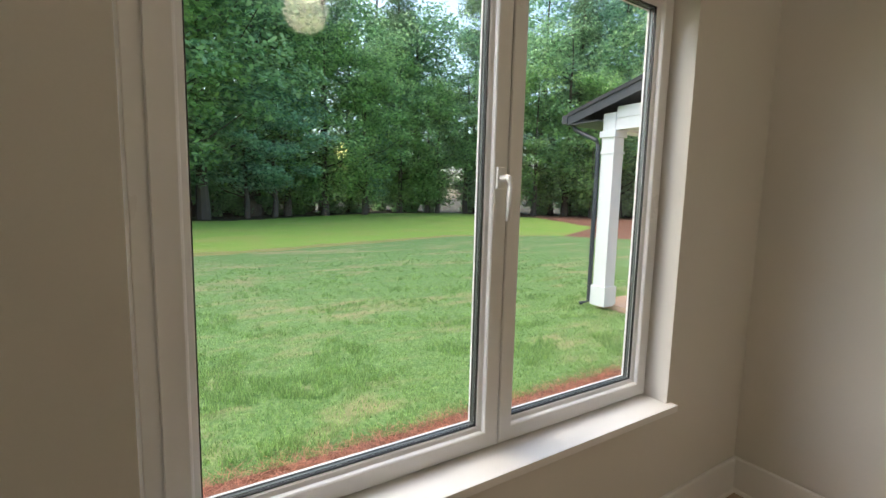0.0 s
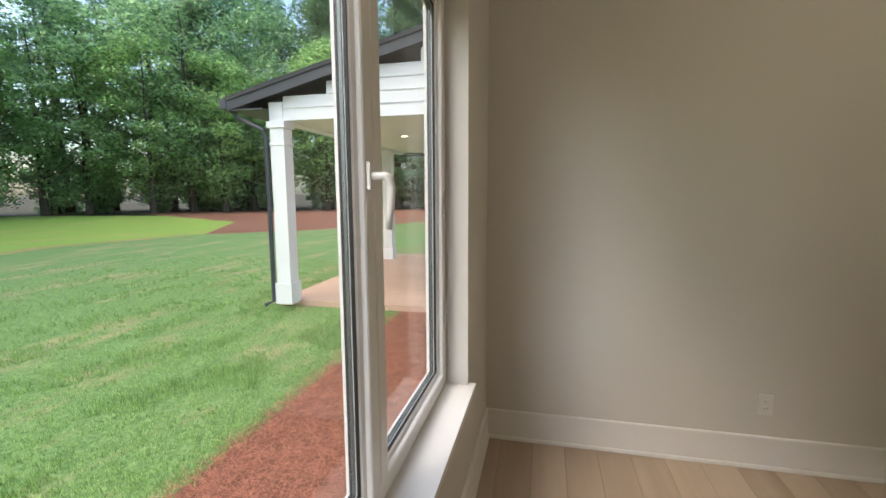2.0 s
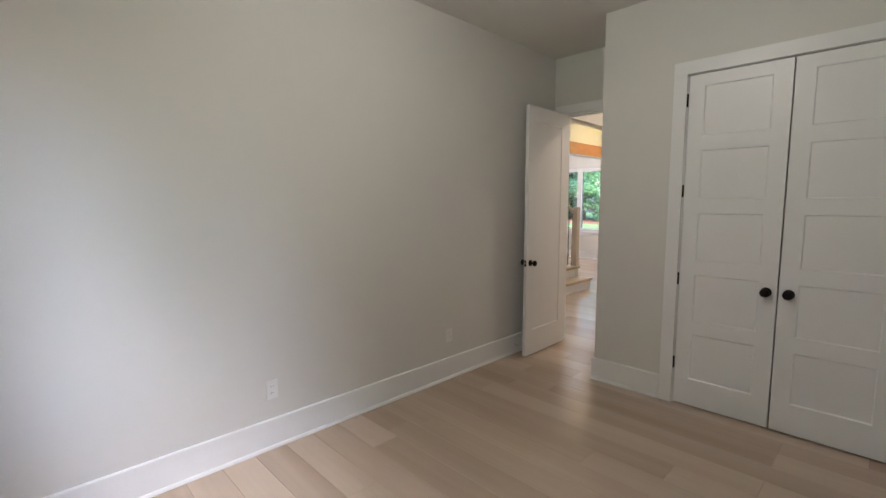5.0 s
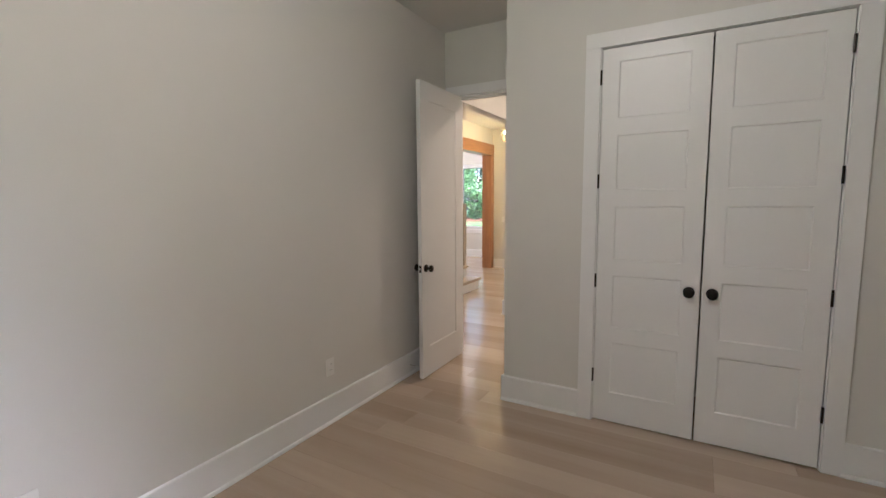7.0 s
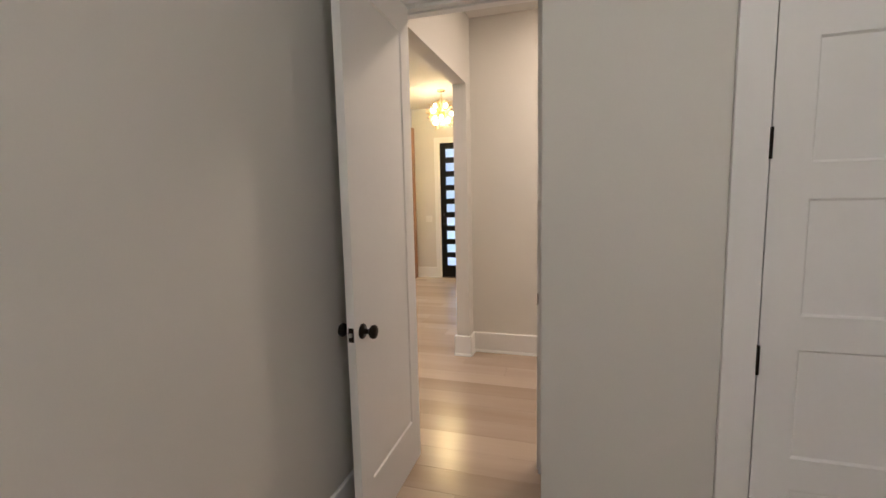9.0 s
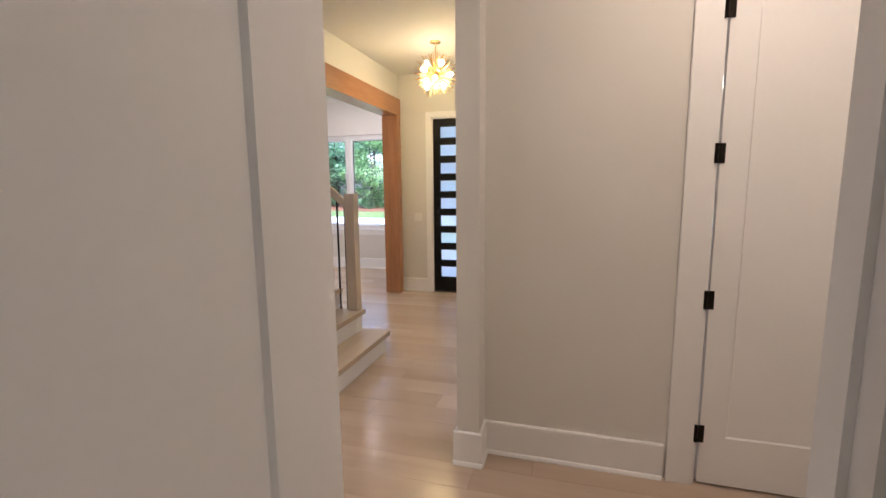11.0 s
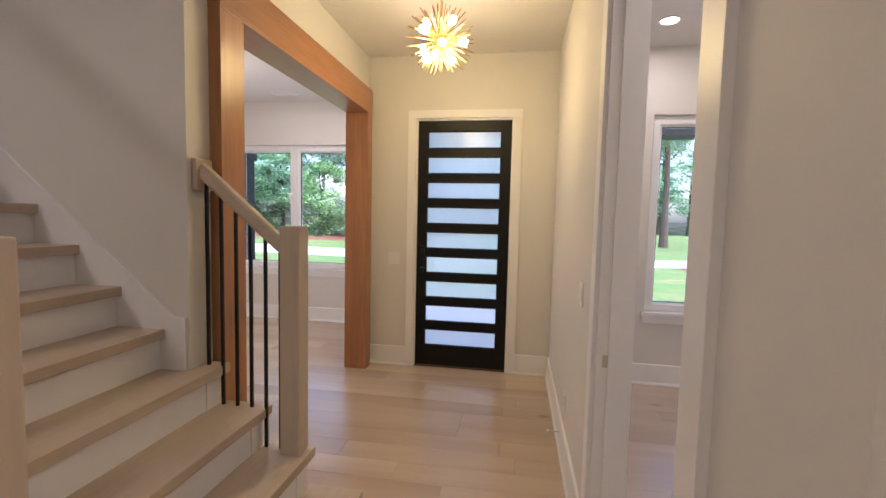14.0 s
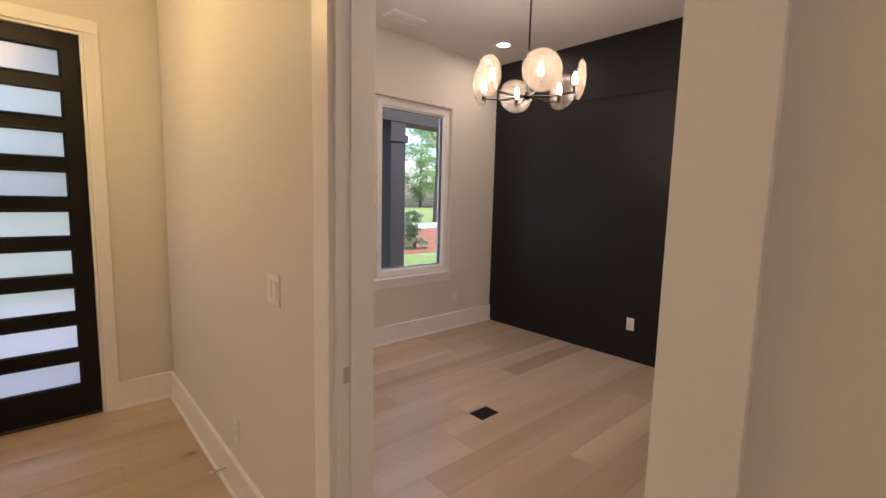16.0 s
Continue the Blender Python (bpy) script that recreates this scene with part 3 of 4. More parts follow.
# ---- staircase ----
RISE, RUN, NOSE = 0.19, 0.2255, 3.964
stairs = thing("staircase", "straight staircase with pale oak treads and white risers", "staircase", kind="structure")
for i in range(1, 18):
    x, z = NOSE + RUN * (i - 1) + (0.02 if i > 1 else 0.004), RISE * i
    south = -6.735 if x + RUN < 4.72 else (-6.735 if i == 4 else -6.603)
    north = -5.333 if x < 6.0 else -5.503
    xe = x + RUN + 0.05
    bm = bmesh.new()
    if i == 4:
        bx(bm, x, -6.603, z - 0.044, xe, north, z)
        bx(bm, x, -6.735, z - 0.044, 4.766, -6.603, z)
        part("tread", bm, TREAD_WOOD, stairs)
    else:
        part("tread", bx(bm, x, south, z - 0.044, xe, north, z), TREAD_WOOD, stairs, bevel=0.004)
    rs = -6.705 if i <= 4 else -6.604
    part("riser", block(x + 0.03, rs if i < 4 else -6.604, z - RISE, x + 0.045, -5.37 if x < 6.0 else -5.503, z - 0.044), TRIM, stairs)
bm = bmesh.new()
side = [(NOSE + 0.045, 0.0)]
for i in range(1, 11):
    side += [(NOSE + RUN * (i - 1) + 0.045, RISE * i - 0.044), (min(NOSE + RUN * i + 0.045, 6.198), RISE * i - 0.044)]
side += [(6.198, 0.0)]
v0 = [bm.verts.new((x, -5.385, z)) for x, z in side]
v1 = [bm.verts.new((x, -5.49, z)) for x, z in side]
bm.faces.new(v0)
bm.faces.new(v1[::-1])
for a in range(len(side)):
    b = (a + 1) % len(side)
    bm.faces.new((v0[a], v1[a], v1[b], v0[b]))
part("side_wall", bm, PAINT, stairs, "white painted wall under the open stair side")
bm = bmesh.new()
for i in range(1, 5):
    x = NOSE + RUN * (i - 1) + 0.045
    bx(bm, x, -6.70, 0, min(x + RUN, 4.768), -6.60, RISE * i - 0.044)
part("return_wall", bm, TRIM, stairs)
bm = bmesh.new()
sk = [(4.78, RISE * 4), (4.78, 1.01), (4.85, 1.01), (4.85 + 4.1, 1.01 + 4.1 * RISE / RUN), (4.85 + 4.1, 0.6 + 4.1 * RISE / RUN), (4.95, RISE * 4)]
part("skirt_board", ring(bm, [[(x, y, z) for x, z in sk] for y in (-6.599, -6.582)]), TRIM, stairs)
bm = block(3.995, -6.705, 0, NOSE + 0.042, -5.37, 0.03)
part("shoe_strip", bm, TRIM, stairs)


def railing(name, label, y, x0, x1, z_at, newel_xy, rail_to):
    r = thing(name, label, "railing")
    nx = newel_xy
    bm = bmesh.new()
    bx(bm, nx - 0.047, y - 0.047, RISE * 2, nx + 0.047, y + 0.047, 1.445)
    n = part("newel_post", bm, POST_WOOD, r, "pale oak square newel post", bevel=0.006)
    sl = RISE / RUN
    xa, xb = nx + 0.045, rail_to
    bm = bmesh.new()
    sec = [(-0.028, 0.0), (-0.031, 0.012), (-0.026, 0.05), (-0.018, 0.06), (0.018, 0.06), (0.026, 0.05), (0.031, 0.012), (0.028, 0.0)]
    ring(bm, [[(x, y + a, z_at + (x - nx) * sl + b * 1.25) for a, b in sec] for x in (xa, xb)])
    part("handrail", bm, RAIL_WOOD, r)
    return r, sl


left, sl = railing("stair_railing", "stair railing with black metal balusters, oak newel and handrail", -5.44, 0, 0, 1.27, 4.265, 6.2)
right, _ = railing("stair_railing", "short stair railing with black balusters fixed to the wall", -6.68, 0, 0, 1.27, 4.29, 4.748)
part("wall_plate", block(4.742, -6.735, 1.60, 4.768, -6.625, 1.745), POST_WOOD, right, bevel=0.004)
for rail, y, nx, last in ((left, -5.465, 4.265, 10), (right, -6.685, 4.29, 4)):
    for i in range(2, last + 1):
        for k in range(3):
            x = NOSE + RUN * (i - 1) + 0.045 + RUN * (k + 0.55) / 3 + 0.01
            if x < nx + 0.05 or x > (6.19 if y > -6 else 4.74):
                continue
            part("baluster", block(x - 0.0065, y - 0.0065, RISE * i, x + 0.0065, y + 0.0065, 1.272 + (x - nx) * sl), BLACK_METAL, rail)


# ---- lamps ----
def lamp(name, x, y, z, watts, color, size=0.1, kind="POINT", aim=None, spot=120):
    d = bpy.data.lights.new(name, kind)
    d.energy, d.color = watts, color
    if kind == "AREA":
        d.shape, d.size = "DISK", size
    else:
        d.shadow_soft_size = size
    if kind == "SPOT":
        d.spot_size, d.spot_blend = radians(spot), 0.6
    ob = new(name, d)
    ob.location = (x, y, z)
    return ob


WARM, SOFT = (1.0, 0.72, 0.26), (1.0, 0.83, 0.64)


def sputnik(x, y, z, r=0.24):
    """Brass starburst chandelier with short bulbs among long spikes."""
    c = thing("chandelier", "brass starburst chandelier with lit bulbs hanging from the ceiling", "chandelier", pose(x, y, z))
    part("canopy", lathe(bmesh.new(), [(0, 0.335), (0.012, 0.32), (0.055, 0.325), (0.06, 0.332), (0.06, 0.34)], 24), BRASS, c, smooth=True)
    part("rod", tube(bmesh.new(), [(0, 0, 0.04), (0, 0, 0.33)], 0.006, 10), BRASS, c)
    part("hub", lathe(bmesh.new(), [(0, -0.04), (0.02, -0.036), (0.036, -0.02), (0.04, 0), (0.036, 0.02), (0.02, 0.036), (0, 0.04)], 20), BRASS, c, smooth=True)
    bm = tube(bmesh.new(), [(0, 0, 0.03), (0, 0, 0.16), (0, 0, 0.24)], 0.004, 6, (0.0022, 0.0034, 0.0042))
    spike = part("spike", bm, BRASS, c)
    n = 130
    for i in range(n):
        a, h = math.pi * (3 - 5 ** 0.5) * i, 1 - 2 * (i + 0.5) / n
        d = Vector((math.cos(a) * math.sqrt(1 - h * h), math.sin(a) * math.sqrt(1 - h * h), h))
        m = Vector((0, 0, 1)).rotation_difference(d).to_matrix().to_4x4() @ Matrix.Diagonal((1, 1, random.uniform(0.82, 1.03), 1))
        if i == 0:
            spike.matrix_basis = m
        else:
            o = new("spike", spike.data)
            o.parent, o.matrix_basis = c, m
    for i in range(9):
        a, h = 2.4 * i, 0.8 - 1.6 * i / 8
        d = Vector((math.cos(a) * math.sqrt(1 - h * h), math.sin(a) * math.sqrt(1 - h * h), h))
        m = Vector((0, 0, 1)).rotation_difference(d).to_matrix().to_4x4()
        b = part("bulb", lathe(bmesh.new(), [(0, 0.19), (0.016, 0.185), (0.026, 0.167), (0.025, 0.15), (0.013, 0.124), (0.01, 0.115), (0, 0.115)], 14, m), BULB, c, "glowing frosted bulb", smooth=True)
        part("socket", lathe(bmesh.new(), [(0, 0.04), (0.006, 0.04), (0.006, 0.085), (0.012, 0.09), (0.012, 0.118), (0, 0.118)], 10, m), BRASS, c)
    return c


sputnik(3.845, -7.865, 2.70)
lamp("chandelier_light", 3.845, -7.865, 2.58, 9.0, WARM, 0.2)


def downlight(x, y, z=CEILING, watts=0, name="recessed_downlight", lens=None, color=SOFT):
    d = thing(name, "round white recessed ceiling downlight, lit; several are added as fill", "downlight", pose(x, y, z), group="recessed downlights")
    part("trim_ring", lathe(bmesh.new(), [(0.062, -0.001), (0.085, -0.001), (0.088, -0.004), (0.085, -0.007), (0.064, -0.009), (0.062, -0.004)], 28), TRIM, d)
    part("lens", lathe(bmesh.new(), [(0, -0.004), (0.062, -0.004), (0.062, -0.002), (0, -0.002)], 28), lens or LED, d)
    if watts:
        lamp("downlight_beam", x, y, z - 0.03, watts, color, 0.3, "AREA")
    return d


# y -8.5 pair known, x 1.7 and 4.0 inferred, the rest unseen fill lamps.
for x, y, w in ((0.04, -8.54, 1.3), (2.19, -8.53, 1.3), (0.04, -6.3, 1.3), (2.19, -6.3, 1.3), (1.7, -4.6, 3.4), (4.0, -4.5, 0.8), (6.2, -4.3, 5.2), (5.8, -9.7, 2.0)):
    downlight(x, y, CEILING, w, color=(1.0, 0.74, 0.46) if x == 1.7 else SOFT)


# Unseen lamp on the upper ceiling, added to lift the dark stair wall.
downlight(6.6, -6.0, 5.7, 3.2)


def disc_pendant(x, y, z):
    """Six-armed pendant with clear dished glass discs before the bulbs."""
    c = thing("pendant_light", "six-arm bronze pendant with ribbed glass disc shades, lit", "pendant lamp", pose(x, y, z, 0, 0, -8))
    part("canopy", lathe(bmesh.new(), [(0, CEILING - z), (0.065, CEILING - z), (0.065, CEILING - z - 0.02), (0.01, CEILING - z - 0.03)], 24), BRONZE, c)
    part("rod", tube(bmesh.new(), [(0, 0, -0.02), (0, 0, CEILING - z - 0.02)], 0.006, 8), BRONZE, c)
    part("hub", lathe(bmesh.new(), [(0, -0.03), (0.022, -0.026), (0.026, 0.0), (0.02, 0.022), (0, 0.026)], 16), BRONZE, c, smooth=True)
    shade = ribbed_mat("ribbed_glass")
    for i in range(6):
        m = pose(0, 0, 0, 0, 0, 60 * i)
        arm = part("arm", tube(bmesh.new(), [m @ Vector(p) for p in ((0.015, 0, -0.005), (0.16, 0, -0.02), (0.33, 0, 0.0))], 0.0055, 8), BRONZE, c)
        part("socket", lathe(bmesh.new(), [(0, 0), (0.014, 0), (0.014, 0.05), (0, 0.05)], 12, m @ pose(0.315, 0, -0.01)), BRONZE, arm)
        part("bulb", lathe(bmesh.new(), [(0, 0.05), (0.012, 0.052), (0.019, 0.075), (0.017, 0.10), (0.006, 0.135), (0, 0.138)], 14, m @ pose(0.315, 0, -0.01)), SOFT_BULB, arm, "glowing candle bulb", smooth=True)
        prof = [(0.0, 0.022), (0.06, 0.017), (0.105, 0.006), (0.125, -0.008), (0.127, -0.004), (0.105, 0.011), (0.06, 0.022), (0.0, 0.027)]
        part("glass_disc", lathe(bmesh.new(), prof, 32, m @ pose(0.352, 0, 0.07, 0, 96, 0)), shade, arm, "ribbed clear glass disc", smooth=True).visible_shadow = False
    return c


disc_pendant(1.085, -7.40, 2.20)
lamp("pendant_glow", 1.085, -7.40, 2.27, 5.0, (1.0, 0.80, 0.58), 0.3)


def globe_pendant(x, y, z):
    c = thing("globe_pendant", "pendant with frosted white glass globes, lit", "pendant lamp", pose(x, y, z))
    part("canopy", lathe(bmesh.new(), [(0, CEILING - z), (0.07, CEILING - z), (0.07, CEILING - z - 0.02), (0, CEILING - z - 0.03)], 20), BRONZE, c)
    part("rod", tube(bmesh.new(), [(0, 0, 0.1), (0, 0, CEILING - z - 0.02)], 0.006, 8), BRONZE, c)
    for i in range(5):
        a = 2 * math.pi * i / 5
        p = Vector((0.3 * math.cos(a), 0.3 * math.sin(a), 0.05 * (-1) ** i))
        part("arm", tube(bmesh.new(), [(0, 0, 0.1), p], 0.005, 6), BRONZE, c)
        part("globe", lathe(bmesh.new(), [(0.085 * math.sin(math.pi * k / 12), -0.085 * math.cos(math.pi * k / 12)) for k in range(13)], 18, pose(*p)), SOFT_BULB, c, smooth=True)
    return c


globe_pendant(6.62, -8.6, 2.1)
lamp("globe_light", 6.62, -8.6, 1.95, 5.5, (1.0, 0.86, 0.72), 0.3)

flush = thing("ceiling_light", "flush-mounted frosted glass ceiling light, lit", "ceiling lamp", pose(1.23, -0.83, CEILING))
part("base", lathe(bmesh.new(), [(0, 0), (0.15, 0), (0.15, -0.03), (0, -0.03)], 28), BRONZE, flush)
part("globe", lathe(bmesh.new(), [(0.13, -0.03), (0.145, -0.07), (0.12, -0.12), (0.06, -0.15), (0, -0.155)], 28), SOFT_BULB, flush, smooth=True)
lamp("ceiling_light_glow", 1.23, -0.83, CEILING - 0.22, 4.6, (1.0, 0.84, 0.62), 0.15)


# ---- plates, vents and stops ----
def plate(name, label, m, kind="outlet", w=0.072, h=0.118):
    """A wall plate facing local +y, with a duplex face or rockers."""
    p = thing(name, label, "wall outlet" if kind == "outlet" else "light switch", m)
    part("cover", block(-w / 2, 0, -h / 2, w / 2, 0.006, h / 2), PLATE, p, bevel=0.002)
    if kind == "outlet":
        for z in (-0.021, 0.021):
            part("socket", block(-0.016, 0.005, z - 0.0145, 0.016, 0.0085, z + 0.0145), PLATE, p, bevel=0.003)
            # Dark blocks on the face stand in for the shaded slot holes.
            bm = bmesh.new()
            bx(bm, -0.008, 0.0086, z - 0.002, -0.006, 0.0092, z + 0.007)
            bx(bm, 0.006, 0.0086, z - 0.002, 0.008, 0.0092, z + 0.007)
            part("slots", bm, RUBBER_AND_GAPS, p)
    else:
        k = 2 if w > 0.1 else 1
        for i in range(k):
            x = (i - (k - 1) / 2) * 0.046
            part("rocker", block(x - 0.0165, 0.005, -0.034, x + 0.0165, 0.0095, 0.034), PLATE, p, bevel=0.002)
    return p


FACE_W, FACE_N, FACE_E = 90, 0, -90
plate("wall_outlet", "white duplex outlet low on the bedroom wall", pose(2.90, -0.43, 0.375, 0, 0, FACE_W))
plate("wall_outlet", "white duplex outlet low on the bedroom wall", pose(2.90, -2.0, 0.385, 0, 0, FACE_W))
plate("wall_outlet", "white duplex outlet on the black wall", pose(-0.48, -7.285, 0.35, 0, 0, FACE_E))
plate("wall_outlet", "white duplex outlet under the office window", pose(0.121, -9.07, 0.375, 0, 0, FACE_N))
plate("wall_outlet", "white duplex outlet on the stair side wall", pose(5.75, -5.385, 0.36, 0, 0, FACE_N))
plate("wall_outlet", "white duplex outlet low on the foyer wall", pose(2.95, -7.6, 0.36, 0, 0, FACE_E))
plate("light_switch", "white double rocker switch beside the office opening", pose(2.95, -7.10, 1.13, 0, 0, FACE_E), "switch", 0.118)
plate("light_switch", "white double rocker switch beside the front door", pose(4.49, -9.07, 1.08, 0, 0, FACE_N), "switch", 0.118)
structure("strike_plate_office", block(2.905, -6.6135, 0.915, 2.93, -6.6105, 0.965), STEEL, "steel strike plate in the office jamb", "strike plate")

for x, y, ax, ay in ((2.884, -2.94, -1, 0), (2.966, -7.75, 1, 0)):
    s = thing("door_stop", "white-tipped spring door stop on the baseboard", "door stop", pose(x, y, 0.09))
    part("spring", tube(bmesh.new(), [(0, 0, 0), (ax * 0.062, 0, 0)], 0.005, 8), STEEL, s)
    part("tip", tube(bmesh.new(), [(ax * 0.062, 0, 0), (ax * 0.078, 0, 0)], 0.009, 10), PLATE, s)

reg = thing("floor_register", "matt black steel floor register", "floor vent", pose(1.37, -7.43, 0.0))
bm = bmesh.new()
ring(bm, [[(sx * (0.085 - r), sy * (0.062 - r), z) for sx, sy in ((-1, -1), (1, -1), (1, 1), (-1, 1))] for r, z in ((0, 0.001), (0.003, 0.005), (0.014, 0.005), (0.015, 0.001))], caps=False)
part("rim", bm, BLACK_METAL, reg)
# Flat dark plate paints in the shade of the duct below the louvres.
part("well", block(-0.07, -0.047, 0.0005, 0.07, 0.047, 0.0015), RUBBER_AND_GAPS, reg)
for i in range(9):
    part("louvre", block(-0.065 + i * 0.0155, -0.046, 0.0016, -0.06 + i * 0.0155, 0.046, 0.0042), BLACK_METAL, reg)


def ceiling_vent(x, y, turn=0):
    v = thing("ceiling_vent", "white louvred ceiling air vent", "air vent", pose(x, y, CEILING, 0, 0, turn), group="ceiling vents")
    bm = bmesh.new()
    ring(bm, [[(sx * (0.18 - r), sy * (0.09 - r), -z) for sx, sy in ((-1, -1), (1, -1), (1, 1), (-1, 1))] for r, z in ((0, 0.001), (0.004, 0.008), (0.024, 0.01), (0.026, 0.001))], caps=False)
    part("frame", bm, TRIM, v)
    # Dark sheet puts the shade behind the slats into its colour.
    part("backing", block(-0.155, -0.065, -0.003, 0.155, 0.065, -0.001), RUBBER_AND_GAPS, v)
    for i in range(10):
        part("slat", block(-0.15, -0.06 + i * 0.0125, -0.0085, 0.15, -0.054 + i * 0.0125, -0.0032), TRIM, v)


ceiling_vent(1.15, -8.71)
ceiling_vent(6.28, -10.18)

# thin batten on the black wall
structure("batten", block(-0.4795, -9.05, 2.48, -0.472, -5.53, 2.492), BLACK_PAINT, "thin black batten on the accent wall", "wall trim")


# ---- outdoors ----
def ground_mat(name, lo, hi, patch, scale=0.35, fine=28.0, bump=0.6, dist=0.03):
    """Turf or litter: broad patches, tufts and fine relief."""
    m, n, l, b = shader(name)
    tc = n.new("ShaderNodeTexCoord")
    a, c, d = (n.new("ShaderNodeTexNoise") for _ in range(3))
    mp = n.new("ShaderNodeMapping")
    mp.inputs["Scale"].default_value = (0.55, 1.7, 1)
    l.new(tc.outputs["Object"], mp.inputs["Vector"])
    for t, s, dt in ((a, scale, 6), (c, fine, 6), (d, scale * 5, 5)):
        t.inputs["Scale"].default_value, t.inputs["Detail"].default_value = s, dt
        l.new(mp.outputs[0] if t is not c else tc.outputs["Object"], t.inputs["Vector"])
    r = n.new("ShaderNodeValToRGB")
    e0, e1 = r.color_ramp.elements
    e0.position, e1.position, e0.color, e1.color = 0.3, 0.72, (*lo, 1), (*hi, 1)
    l.new(c.outputs["Fac"], r.inputs[0])
    mr = n.new("ShaderNodeMapRange")
    mr.inputs["From Min"].default_value, mr.inputs["From Max"].default_value, mr.inputs["To Max"].default_value = 0.505, 0.62, 0.85
    mm = n.new("ShaderNodeMath")
    mm.operation = "MULTIPLY_ADD"
    mm.inputs[1].default_value = 0.5
    l.new(d.outputs["Fac"], mm.inputs[0])
    h = n.new("ShaderNodeMath")
    h.operation = "MULTIPLY"
    h.inputs[1].default_value = 0.5
    l.new(a.outputs["Fac"], h.inputs[0])
    l.new(h.outputs[0], mm.inputs[2])
    l.new(mm.outputs[0], mr.inputs["Value"])
    mx = n.new("ShaderNodeMix")
    mx.data_type = "RGBA"
    l.new(mr.outputs[0], mx.inputs[0])
    l.new(r.outputs[0], mx.inputs[6])
    mx.inputs[7].default_value = (*patch, 1)
    l.new(mx.outputs[2], b.inputs["Base Color"])
    b.inputs["Roughness"].default_value = 0.9
    b.inputs["Specular IOR Level"].default_value = 0.2
    bp = n.new("ShaderNodeBump")
    bp.inputs["Strength"].default_value, bp.inputs["Distance"].default_value = bump, dist
    l.new(c.outputs["Fac"], bp.inputs["Height"])
    l.new(bp.outputs[0], b.inputs["Normal"])
    return m


TURF = ground_mat("sod_turf", (0.085, 0.175, 0.045), (0.28, 0.40, 0.14), (0.40, 0.33, 0.17), 0.5, 34.0)
MEADOW = ground_mat("sprouting_meadow", (0.19, 0.32, 0.05), (0.40, 0.52, 0.10), (0.42, 0.38, 0.11), 0.25)
STRAW = ground_mat("pine_straw", (0.15, 0.06, 0.035), (0.50, 0.225, 0.14), (0.38, 0.20, 0.13), 0.8, 55.0, 1.0, 0.04)
WOODS = ground_mat("forest_litter", (0.03, 0.025, 0.015), (0.09, 0.07, 0.04), (0.05, 0.07, 0.02), 0.4, 12.0)
CONCRETE = mat("patio_concrete", (0.56, 0.37, 0.26), 0.8, var=0.12, scale=1.2, bump=0.2, bscale=60)
DRIVE = mat("pale_drive", (0.62, 0.60, 0.56), 0.85, var=0.08, scale=0.6, bump=0.2, bscale=40)


def sheet(name, outline, z, material, label, category, kind="structure", thick=0.0, step=0.0, wave=0.0):
    bm = bmesh.new()
    vs = [bm.verts.new((x, y, z)) for x, y in outline]
    fc = bm.faces.new(vs)
    if thick:
        ex = bmesh.ops.extrude_face_region(bm, geom=[fc])
        for v in ex["geom"]:
            if isinstance(v, bmesh.types.BMVert):
                v.co.z -= thick
    return tagged(part(name, bm, material), label, category, kind=kind)


sheet("ground", [(-2500, -2500), (2500, -2500), (2500, 2500), (-2500, 2500)], GROUND - 0.02, WOODS, "dark leaf-strewn earth under the woods", "ground")


def curve_strip(points, wob, seed):
    rnd = random.Random(seed)
    out = []
    for (x0, y0), (x1, y1) in zip(points, points[1:]):
        k = max(2, int(math.hypot(x1 - x0, y1 - y0) / 0.35))
        for i in range(k):
            f = i / k
            w = wob * (noise.noise((x0 + (x1 - x0) * f, y0 + (y1 - y0) * f, seed)) + 0.5 * rnd.uniform(-1, 1))
            n = Vector((y0 - y1, x1 - x0)).normalized()
            out.append((x0 + (x1 - x0) * f + n.x * w, y0 + (y1 - y0) * f + n.y * w))
    return out


# back garden: straw bed along the house, sod, rough meadow, straw bed by the woods
sod = curve_strip([(-30, 2.85), (6.4, 2.86), (6.42, 4.9), (11.9, 4.95), (12.0, 1.5), (34, 1.5), (33, 4.5)], 0.05, 1) + curve_strip([(33, 4.5), (20, 12.0), (16.8, 15.8), (11.7, 17.2), (2.0, 14.0), (-6, 12.5), (-30, 10)], 0.25, 2)
sheet("lawn", sod, GROUND + 0.012, TURF, "green sod lawn with thin patches", "lawn")
mead = curve_strip([(-30, 9.6), (-6, 12.1), (2.0, 13.6), (11.7, 16.8), (17.5, 15.2)], 0.1, 2) + curve_strip([(17.5, 15.2), (26, 20), (32, 30), (30, 46), (18, 43), (4, 31), (-8, 28), (-30, 26)], 0.5, 3)
sheet("meadow", mead, GROUND + 0.004, MEADOW, "bright yellow-green freshly sown grass", "lawn")
line = [(-30, 9.8), (-6, 12.3), (2.0, 13.8), (11.7, 17.0), (16.8, 15.6)]
strip = curve_strip(line, 0.12, 12) + curve_strip([(x, y + 0.75) for x, y in reversed(line)], 0.2, 13)
sheet("straw_strip", strip, GROUND + 0.016, ground_mat("dry_straw", (0.30, 0.25, 0.08), (0.46, 0.38, 0.15), (0.22, 0.27, 0.07), 0.9), "yellow strip of dry straw between lawn and meadow", "ground cover")
bed = curve_strip([(16.5, 15.3), (20, 11.5), (33.5, 4.0), (48, 8), (46, 30), (36, 40), (31, 31), (25, 20)], 0.3, 4)
